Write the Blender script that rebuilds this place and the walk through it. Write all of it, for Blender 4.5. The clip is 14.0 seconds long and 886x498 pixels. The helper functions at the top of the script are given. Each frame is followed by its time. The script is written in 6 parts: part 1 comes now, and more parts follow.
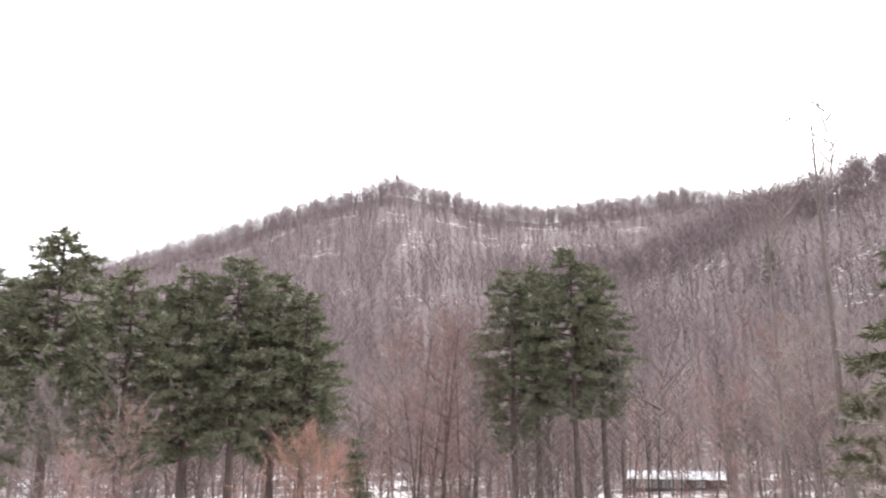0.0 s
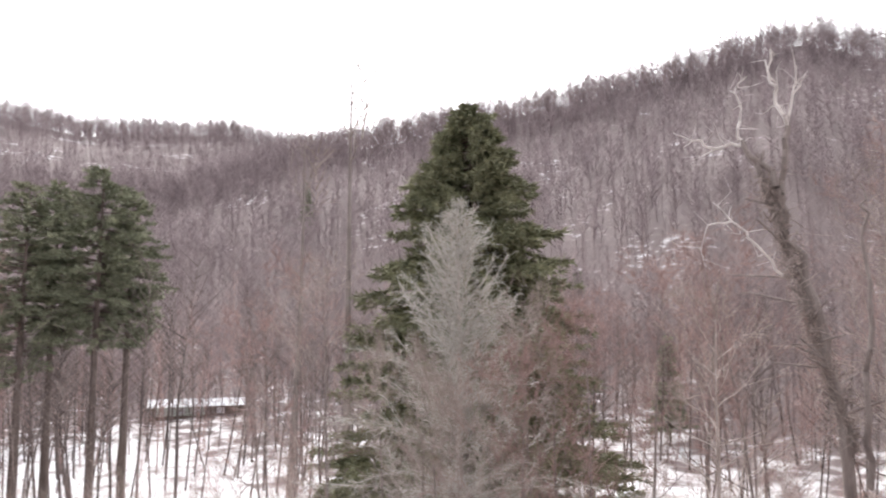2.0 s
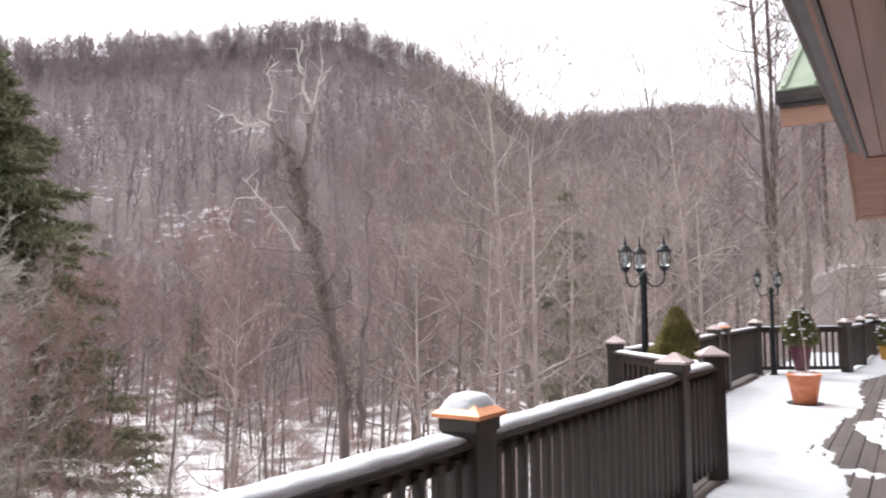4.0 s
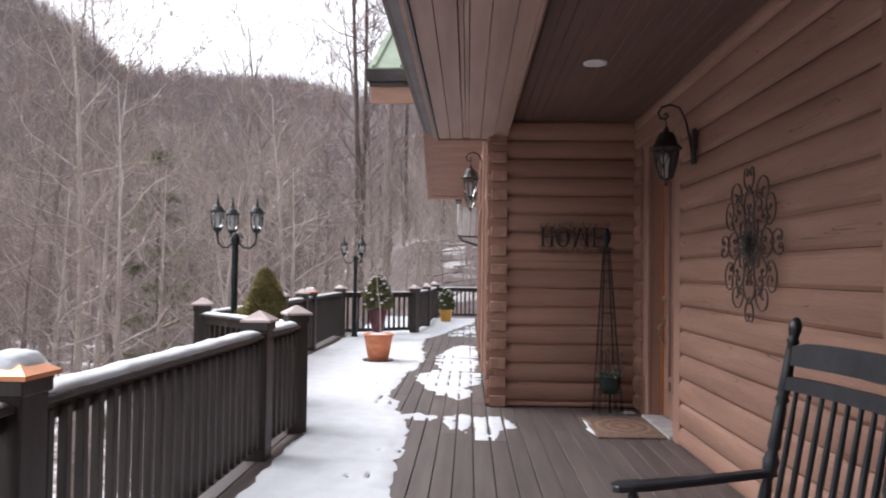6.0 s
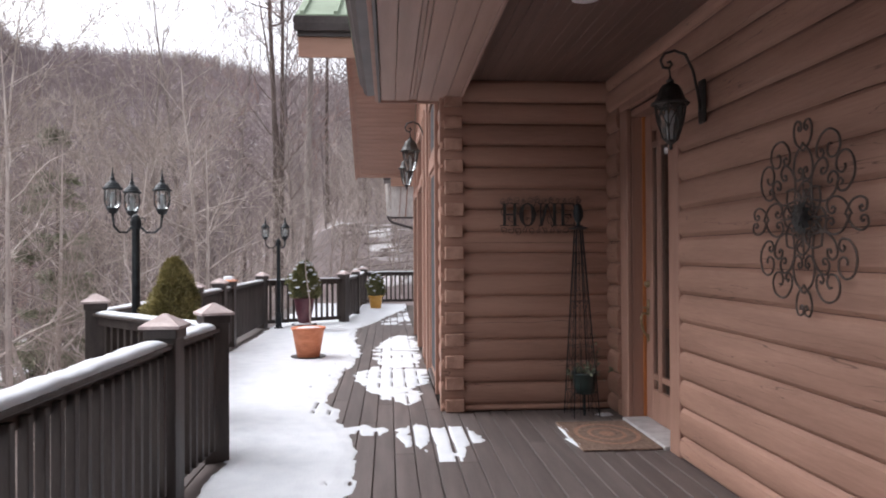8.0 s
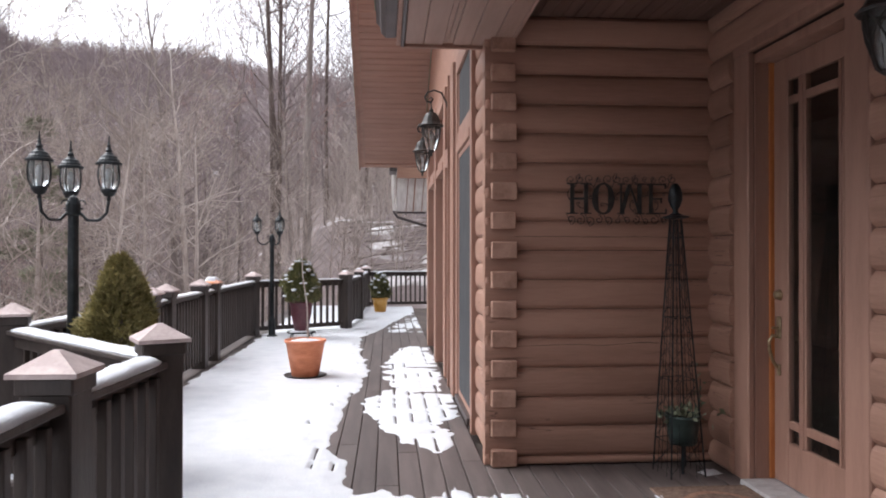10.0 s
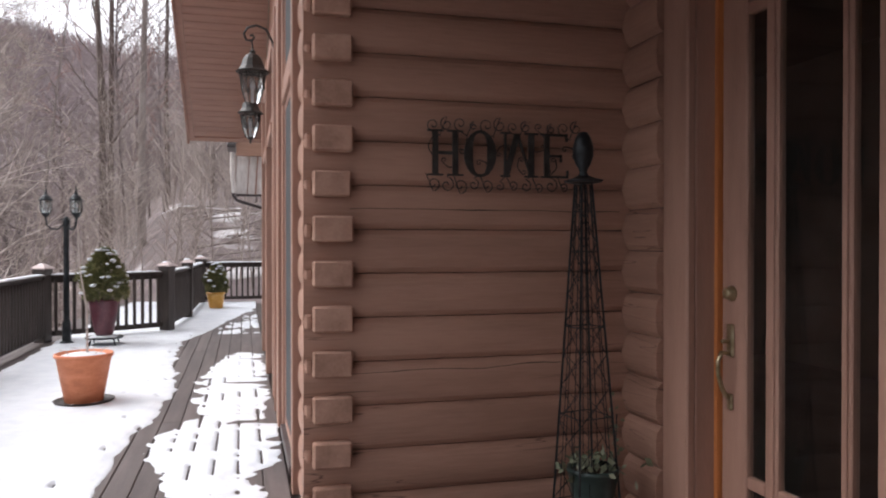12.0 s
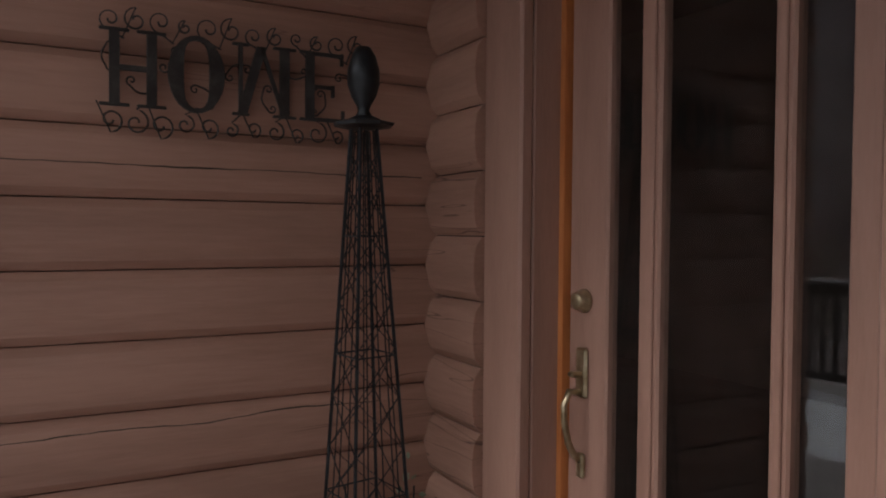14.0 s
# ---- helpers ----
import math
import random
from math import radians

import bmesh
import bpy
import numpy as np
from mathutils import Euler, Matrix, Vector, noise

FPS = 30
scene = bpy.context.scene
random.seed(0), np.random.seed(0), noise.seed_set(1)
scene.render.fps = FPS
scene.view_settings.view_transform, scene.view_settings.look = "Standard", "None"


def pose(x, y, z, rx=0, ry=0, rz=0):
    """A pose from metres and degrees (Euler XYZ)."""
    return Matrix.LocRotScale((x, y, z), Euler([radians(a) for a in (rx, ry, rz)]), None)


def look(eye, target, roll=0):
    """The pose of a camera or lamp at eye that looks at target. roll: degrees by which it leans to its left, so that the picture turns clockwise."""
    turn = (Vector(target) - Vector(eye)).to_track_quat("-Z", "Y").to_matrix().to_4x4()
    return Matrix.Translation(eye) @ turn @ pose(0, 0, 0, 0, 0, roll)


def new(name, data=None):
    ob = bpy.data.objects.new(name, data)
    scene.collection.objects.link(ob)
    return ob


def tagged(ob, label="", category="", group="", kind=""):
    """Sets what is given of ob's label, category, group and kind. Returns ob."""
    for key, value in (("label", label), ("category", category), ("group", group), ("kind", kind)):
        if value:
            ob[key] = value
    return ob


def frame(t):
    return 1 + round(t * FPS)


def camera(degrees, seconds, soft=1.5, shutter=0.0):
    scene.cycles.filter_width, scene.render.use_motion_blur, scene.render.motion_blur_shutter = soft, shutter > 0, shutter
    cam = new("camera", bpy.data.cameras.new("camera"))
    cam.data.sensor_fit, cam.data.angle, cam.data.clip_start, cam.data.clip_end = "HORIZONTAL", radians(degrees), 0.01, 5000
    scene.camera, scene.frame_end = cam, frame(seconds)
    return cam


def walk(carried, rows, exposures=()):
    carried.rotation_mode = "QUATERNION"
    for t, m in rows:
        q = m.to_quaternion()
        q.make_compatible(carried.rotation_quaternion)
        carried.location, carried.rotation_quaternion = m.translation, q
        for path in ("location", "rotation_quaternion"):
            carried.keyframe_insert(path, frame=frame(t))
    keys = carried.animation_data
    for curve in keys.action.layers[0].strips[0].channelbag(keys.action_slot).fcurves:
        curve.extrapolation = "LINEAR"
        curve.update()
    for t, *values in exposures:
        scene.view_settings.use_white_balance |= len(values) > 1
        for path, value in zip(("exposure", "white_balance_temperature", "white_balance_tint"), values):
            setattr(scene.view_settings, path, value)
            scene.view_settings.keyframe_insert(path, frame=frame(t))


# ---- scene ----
cam = camera(60.99, 14.0, soft=1.9, shutter=0.2)
PATH = [
    (0.0, pose(-0.905, 3.570, 1.520, 101.93, 0.46, 100.40)),
    (0.5, pose(-0.860, 3.605, 1.508, 100.15, 0.44, 92.83)),
    (1.0, pose(-0.790, 3.640, 1.500, 98.53, 0.28, 83.93)),
    (1.5, pose(-0.735, 3.680, 1.504, 97.35, 0.14, 75.18)),
    (2.0, pose(-0.668, 3.720, 1.533, 96.47, 0.30, 66.15)),
    (2.5, pose(-0.605, 3.770, 1.530, 95.96, 0.31, 57.79)),
    (3.0, pose(-0.530, 3.820, 1.512, 95.57, 0.24, 48.95)),
    (3.5, pose(-0.418, 3.834, 1.508, 94.92, 0.06, 39.98)),
    (4.0, pose(-0.262, 3.786, 1.504, 94.05, 0.44, 31.96)),
    (4.2, pose(-0.245, 3.800, 1.484, 93.92, 0.17, 28.81)),
    (6.3, pose(-0.229, 3.941, 1.424, 91.53, -0.38, -0.46)),
    (6.5, pose(-0.226, 4.019, 1.429, 91.32, -0.12, -1.48)),
    (7.0, pose(-0.281, 4.327, 1.416, 91.00, -0.21, -3.04)),
    (7.5, pose(-0.395, 4.670, 1.422, 90.72, -0.16, -3.79)),
    (8.0, pose(-0.511, 5.075, 1.449, 90.40, 0.30, -4.14)),
    (8.2, pose(-0.526, 5.246, 1.462, 90.25, 0.52, -3.93)),
    (10.3, pose(-0.703, 7.214, 1.426, 90.36, -0.14, -4.36)),
    (10.5, pose(-0.668, 7.411, 1.416, 90.40, -0.05, -4.63)),
    (11.0, pose(-0.555, 7.899, 1.414, 90.25, 0.05, -6.43)),
    (11.5, pose(-0.464, 8.255, 1.402, 89.99, -0.00, -10.32)),
    (12.0, pose(-0.289, 8.610, 1.397, 89.56, -0.01, -14.84)),
    (12.5, pose(-0.134, 8.921, 1.385, 89.21, -0.16, -19.50)),
    (13.0, pose(0.046, 9.253, 1.383, 88.76, -0.25, -23.79)),
    (13.5, pose(0.246, 9.521, 1.384, 88.47, -0.45, -26.06)),
    (14.0, pose(0.370, 9.725, 1.380, 88.52, -0.45, -28.35)),
]
EXPOSURES = [(0.0, 1.58, 6500, 13), (3.5, 1.52, 6450, 13), (6.3, 1.26, 6250, 13), (11.5, 1.26, 6280, 13), (13.0, 1.23, 6500, 13), (14.0, 1.23, 6500, 13)]
walk(cam, PATH, EXPOSURES)

# world and light: an overcast winter sky
world = bpy.data.worlds.new("sky")
scene.world = world
world.use_nodes = True
nt = world.node_tree
sky = nt.nodes.new("ShaderNodeTexSky")
sky.sky_type, sky.sun_disc = "NISHITA", False
sky.sun_elevation, sky.sun_rotation = radians(50), radians(-66)
sky.air_density, sky.dust_density, sky.ozone_density = 1.0, 3.0, 1.0
hsv = nt.nodes.new("ShaderNodeHueSaturation")
hsv.inputs["Saturation"].default_value = 0.12
nt.links.new(sky.outputs[0], hsv.inputs["Color"])
nt.links.new(hsv.outputs[0], nt.nodes["Background"].inputs[0])
nt.nodes["Background"].inputs[1].default_value = 0.15
sun = new("sun", bpy.data.lights.new("sun", "SUN"))
sun.data.energy, sun.data.angle, sun.data.color = 0.75, radians(45), (1.0, 0.97, 0.93)
sun.matrix_world = look((-64, 36, 83), (0, 8, 0))


# materials
def ramp(nt, stops):
    node = nt.nodes.new("ShaderNodeValToRGB")
    el = node.color_ramp.elements
    while len(el) < len(stops):
        el.new(0.5)
    for e, (p, c) in zip(el, stops):
        e.position, e.color = p, (*c, 1)
    return node


def material(name, colors, scale=4.0, stretch=(1, 1, 1), rough=0.7, metal=0.0, bump=0.3, fine=40.0,
             per_piece=0.0, island=0.0, coat=0.0, spec=0.5, depth=0.01):
    """Two scales of noise, a colour ramp between the given colours, and a fine relief."""
    m = bpy.data.materials.new(name)
    m.use_nodes = True
    nt = m.node_tree
    bsdf = nt.nodes["Principled BSDF"]
    co = nt.nodes.new("ShaderNodeTexCoord")
    mp = nt.nodes.new("ShaderNodeMapping")
    mp.inputs["Scale"].default_value = stretch
    geo = nt.nodes.new("ShaderNodeNewGeometry")
    nt.links.new(geo.outputs["Position"], mp.inputs["Vector"])
    n1 = nt.nodes.new("ShaderNodeTexNoise")
    n1.inputs["Scale"].default_value, n1.inputs["Detail"].default_value = scale, 5
    n2 = nt.nodes.new("ShaderNodeTexNoise")
    n2.inputs["Scale"].default_value, n2.inputs["Detail"].default_value = fine, 4
    for n in (n1, n2):
        nt.links.new(mp.outputs[0], n.inputs["Vector"])
    mix = nt.nodes.new("ShaderNodeMath")
    mix.operation = "MULTIPLY_ADD"
    nt.links.new(n2.outputs["Fac"], mix.inputs[0])
    mix.inputs[1].default_value = 0.35
    sub = nt.nodes.new("ShaderNodeMath")
    sub.operation = "ADD"
    nt.links.new(n1.outputs["Fac"], sub.inputs[0])
    sub.inputs[1].default_value = -0.175
    nt.links.new(sub.outputs[0], mix.inputs[2])
    last = mix.outputs[0]
    if per_piece or island:
        info = nt.nodes.new("ShaderNodeObjectInfo") if per_piece else geo
        add = nt.nodes.new("ShaderNodeMath")
        add.operation = "MULTIPLY_ADD"
        nt.links.new(info.outputs["Random" if per_piece else "Random Per Island"], add.inputs[0])
        add.inputs[1].default_value = per_piece or island
        off = nt.nodes.new("ShaderNodeMath")
        off.operation = "ADD"
        off.inputs[1].default_value = -(per_piece or island) / 2
        nt.links.new(last, off.inputs[0])
        nt.links.new(off.outputs[0], add.inputs[2])
        last = add.outputs[0]
    step = 0.4 / max(1, len(colors) - 1)
    rp = ramp(nt, [(0.3 + i * step, c) for i, c in enumerate(colors)])
    nt.links.new(last, rp.inputs[0])
    nt.links.new(rp.outputs[0], bsdf.inputs["Base Color"])
    bsdf.inputs["Roughness"].default_value, bsdf.inputs["Metallic"].default_value = rough, metal
    bsdf.inputs["Specular IOR Level"].default_value = spec
    bsdf.inputs["Coat Weight"].default_value = coat
    if bump:
        bp = nt.nodes.new("ShaderNodeBump")
        bp.inputs["Strength"].default_value, bp.inputs["Distance"].default_value = bump, depth
        nt.links.new(mix.outputs[0], bp.inputs["Height"])
        nt.links.new(bp.outputs[0], bsdf.inputs["Normal"])
    return m


def add_cracks(m, stretch):
    """Long drying cracks that run with the grain."""
    nt = m.node_tree
    bsdf = nt.nodes["Principled BSDF"]
    geo = nt.nodes.new("ShaderNodeNewGeometry")
    mp = nt.nodes.new("ShaderNodeMapping")
    mp.inputs["Scale"].default_value = stretch
    nt.links.new(geo.outputs["Position"], mp.inputs["Vector"])
    n = nt.nodes.new("ShaderNodeTexNoise")
    n.inputs["Scale"].default_value, n.inputs["Detail"].default_value = 1.0, 3
    nt.links.new(mp.outputs[0], n.inputs["Vector"])
    rp = ramp(nt, [(.0, (1, 1, 1)), (.497, (1, 1, 1)), (.5, (.3, .26, .25)), (.503, (1, 1, 1))])
    big = nt.nodes.new("ShaderNodeTexNoise")
    big.inputs["Scale"].default_value = .9
    nt.links.new(geo.outputs["Position"], big.inputs["Vector"])
    gate = ramp(nt, [(.5, (0, 0, 0)), (.56, (1, 1, 1))])
    nt.links.new(big.outputs["Fac"], gate.inputs[0])
    nt.links.new(n.outputs["Fac"], rp.inputs[0])
    mul = nt.nodes.new("ShaderNodeMixRGB")
    mul.blend_type = "MULTIPLY"
    nt.links.new(gate.outputs[0], mul.inputs[0])
    old = bsdf.inputs["Base Color"].links[0].from_socket
    nt.links.new(old, mul.inputs[1])
    nt.links.new(rp.outputs[0], mul.inputs[2])
    nt.links.new(mul.outputs[0], bsdf.inputs["Base Color"])


LOG_X = material("log_stain_x", [(.255, .138, .097), (.31, .172, .123), (.366, .208, .151)], 2.2, (.35, 2, 3.5), .62, bump=.35, fine=26, per_piece=.16)
LOG_Y = material("log_stain_y", [(.255, .138, .097), (.31, .172, .123), (.366, .208, .151)], 2.2, (2, .35, 3.5), .62, bump=.35, fine=26, per_piece=.16)
add_cracks(LOG_X, (.45, 1, 9)), add_cracks(LOG_Y, (1, .45, 9))
LOG_END = material("log_end_grain", [(.27, .15, .105), (.35, .2, .145), (.42, .25, .185)], 9, (1, 1, 1), .75, bump=.5, fine=70, per_piece=.2)
TRIM = material("stained_trim", [(.26, .143, .104), (.305, .17, .125), (.34, .193, .144)], 3, (4, 4, .5), .55, bump=.2, fine=40, per_piece=.1)
SOFFIT = material("soffit_boards", [(.265, .165, .13), (.31, .195, .155), (.35, .225, .18)], 3, (4, .3, 4), .5, bump=.15, fine=30, per_piece=.1)
# Ceiling brown set well below its stain, to put the overhead shade into it.
CEIL = material("ceiling_boards_shaded", [(.105, .06, .047), (.13, .075, .058), (.15, .088, .069)], 3, (4, .3, 4), .5, bump=.15, fine=30)
GABLE = material("gable_soffit", [(.31, .165, .115), (.36, .193, .136), (.4, .22, .157)], 3, (.4, 4, 4), .5, bump=.15, fine=30, per_piece=.12)
DECK = material("deck_board", [(.07, .056, .053), (.094, .076, .071), (.124, .1, .094)], 3, (4, .35, 4), .52, bump=.35, fine=40, per_piece=.22)
RAIL = material("dark_rail_stain", [(.024, .017, .0145), (.036, .026, .022), (.052, .04, .034)], 4, (3, 3, .6), .5, bump=.3, fine=40, per_piece=.15)
SNOW = material("snow", [(.57, .595, .635), (.625, .65, .685), (.665, .685, .715)], 5, (1, 1, 1), .6, bump=.5, fine=55, spec=.3, depth=.02)
COPPER = material("copper_cap", [(.42, .21, .15), (.62, .27, .15), (.78, .33, .16)], 6, (1, 1, 1), .42, .45, bump=.15, fine=50, per_piece=.3)
COPPER_OLD = material("weathered_copper", [(.36, .285, .27), (.45, .365, .35), (.54, .455, .44)], 9, (1, 1, 1), .6, .15, bump=.2, fine=60)
BLACK = material("black_iron", [(.012, .014, .016), (.02, .024, .027), (.034, .041, .045)], 14, (1, 1, 1), .42, .5, bump=.3, fine=90)
IRON = material("dark_bronze_iron", [(.02, .018, .016), (.034, .032, .03), (.06, .058, .055)], 14, (1, 1, 1), .5, .4, bump=.3, fine=90)
BRONZE = material("brown_bronze_iron", [(.05, .036, .029), (.08, .058, .048), (.12, .09, .076)], 14, (1, 1, 1), .5, .3, bump=.3, fine=90)
CHAIR = material("black_painted_wood", [(.013, .014, .017), (.02, .022, .027), (.03, .033, .04)], 8, (1, 1, 1), .36, bump=.12, fine=60)
TERRA = material("terracotta", [(.52, .17, .08), (.62, .215, .105), (.70, .27, .15)], 7, (1, 1, 2), .7, bump=.2, fine=60)
PURPLE = material("plum_glaze", [(.07, .016, .026), (.1, .024, .036), (.14, .04, .052)], 5, (1, 1, 1), .38, bump=.08, fine=30, coat=.15)
YELLOW = material("mustard_glaze", [(.42, .2, .03), (.52, .26, .04), (.6, .34, .08)], 5, (1, 1, 1), .3, bump=.1, fine=30)
GREENPOT = material("dark_green_plastic", [(.012, .022, .02), (.02, .035, .032), (.03, .05, .045)], 8, (1, 1, 1), .35, bump=.1)
SOIL = material("soil", [(.03, .02, .014), (.06, .042, .03), (.1, .07, .05)], 30, (1, 1, 1), .95, bump=1, fine=90)
GREENROOF = material("green_metal_roof", [(.19, .24, .165), (.235, .29, .205), (.28, .335, .245)], 2, (1, 1, 1), .75, 0, bump=.08, fine=20)
GUTTER = material("brown_gutter", [(.045, .035, .035), (.065, .052, .052), (.09, .075, .075)], 3, (1, 1, 1), .4, .2, bump=.08)
WHITEPANEL = material("pale_soffit_panel", [(.55, .5, .47), (.68, .63, .6), (.76, .72, .7)], 6, (6, .5, 1), .5, bump=.1)
BRASS = material("aged_brass", [(.25, .19, .11), (.36, .29, .18), (.48, .4, .27)], 20, (1, 1, 1), .32, .85, bump=.1)
ORANGE = material("bare_pine_jamb", [(.36, .12, .035), (.48, .17, .05), (.55, .21, .07)], 4, (4, 4, .4), .55, bump=.2)
MAT = material("coir_mat", [(.10, .06, .045), (.17, .11, .08), (.24, .16, .12)], 40, (1, 1, 1), .95, bump=1, fine=160)
MATRING = material("mat_pattern", [(.20, .10, .07), (.28, .15, .1), (.33, .2, .14)], 40, (1, 1, 1), .95, bump=1, fine=160)
SILL = material("metal_sill", [(.42, .41, .42), (.52, .51, .52), (.6, .6, .6)], 12, (1, 1, 1), .45, .3, bump=.1)
WHITE = material("white_plastic", [(.7, .7, .72), (.78, .78, .8), (.82, .82, .84)], 5, (1, 1, 1), .4, bump=.05)
# On the room shell this dark brown carries the unlit gloom in its colour.
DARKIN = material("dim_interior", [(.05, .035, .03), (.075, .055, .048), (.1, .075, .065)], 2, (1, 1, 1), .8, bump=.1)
BARK = material("bark_brown", [(.16, .13, .118), (.23, .19, .174), (.31, .265, .245)], 3, (1, 1, .25), .9, bump=.8, fine=25, depth=.03)
BARK_DARK = material("bark_dark", [(.085, .062, .052), (.12, .09, .078), (.17, .13, .115)], 3, (1, 1, .25), .9, bump=.8, fine=25, depth=.03)
BLEACHED = material("bleached_wood", [(.5, .45, .42), (.62, .57, .54), (.72, .67, .64)], 3, (1, 1, .4), .85, bump=.4, fine=25, depth=.02)
BARK_PALE = material("bark_pale", [(.35, .295, .265), (.5, .43, .39), (.64, .565, .52)], 3, (1, 1, .4), .85, bump=.5, fine=25, depth=.02)
TWIG = material("twigs_brown", [(.185, .15, .145), (.25, .205, .2), (.32, .268, .26)], .6, (1, 1, 1), .9, bump=0, fine=6, island=.3)
TWIG_RED = material("twigs_russet", [(.25, .158, .14), (.325, .212, .19), (.39, .268, .242)], .6, (1, 1, 1), .9, bump=0, fine=6, island=.3)
TWIG_ORANGE = material("twigs_orange", [(.31, .17, .122), (.38, .217, .165), (.44, .27, .212)], .6, (1, 1, 1), .9, bump=0, fine=6, island=.3)
TWIG_PALE = material("twigs_pale", [(.28, .23, .2), (.38, .32, .28), (.5, .425, .38)], .6, (1, 1, 1), .9, bump=0, fine=6, island=.25)
TWIG_TAN = material("twigs_tan", [(.245, .196, .172), (.32, .264, .236), (.41, .343, .312)], .6, (1, 1, 1), .9, bump=0, fine=6, island=.3)
LICHEN = material("lichen_twigs", [(.35, .33, .3), (.465, .445, .405), (.585, .56, .515)], .8, (1, 1, 1), .9, bump=0, fine=6, island=.3)
DARKSTEM = material("dark_sapling_stems", [(.085, .066, .06), (.13, .1, .092), (.2, .155, .145)], .4, (1, 1, 1), .9, bump=0, fine=5, island=.3)
FARTWIG = material("hillside_twigs", [(.165, .128, .128), (.215, .168, .168), (.27, .215, .212)], .05, (1, 1, 1), .95, bump=0, fine=.4, island=.35)
FARWOOD = material("far_wood", [(.188, .145, .15), (.23, .18, .186), (.275, .222, .228)], .03, (1, 1, 1), .95, bump=0, fine=.3, island=.18)
NEEDLE = material("hemlock_needles", [(.125, .132, .072), (.195, .2, .115), (.29, .285, .175)], .5, (1, 1, 1), .75, bump=0, fine=5, island=.35)
PINE = material("pine_needles", [(.14, .152, .095), (.21, .222, .145), (.29, .295, .2)], .5, (1, 1, 1), .75, bump=0, fine=5, island=.35)
SHRUBGREEN = material("spruce_needles", [(.15, .13, .045), (.26, .225, .085), (.4, .34, .15)], 5, (1, 1, 1), .75, bump=0, fine=30, island=.35)
SHRUBDARK = material("boxwood_leaves", [(.08, .085, .03), (.15, .15, .055), (.24, .235, .1)], 5, (1, 1, 1), .7, bump=0, fine=30, island=.35)


def glass_material(name, tint=(.9, .95, .95), rough=0.02, clear=1.0):
    m = bpy.data.materials.new(name)
    m.use_nodes = True
    b = m.node_tree.nodes["Principled BSDF"]
    b.inputs["Base Color"].default_value = (*tint, 1)
    b.inputs["Transmission Weight"].default_value, b.inputs["Roughness"].default_value = 1.0, rough
    b.inputs["IOR"].default_value = 1.45
    b.inputs["Transmission Weight"].default_value = clear
    return m


GLASS = glass_material("window_glass")
SCREEN = material("insect_screen", [(.018, .02, .023), (.025, .028, .032), (.034, .037, .042)], 5, (1, 1, 1), .75, bump=.1, fine=200)
SEEDY = glass_material("seeded_glass", (.74, .79, .79), .14, .92)


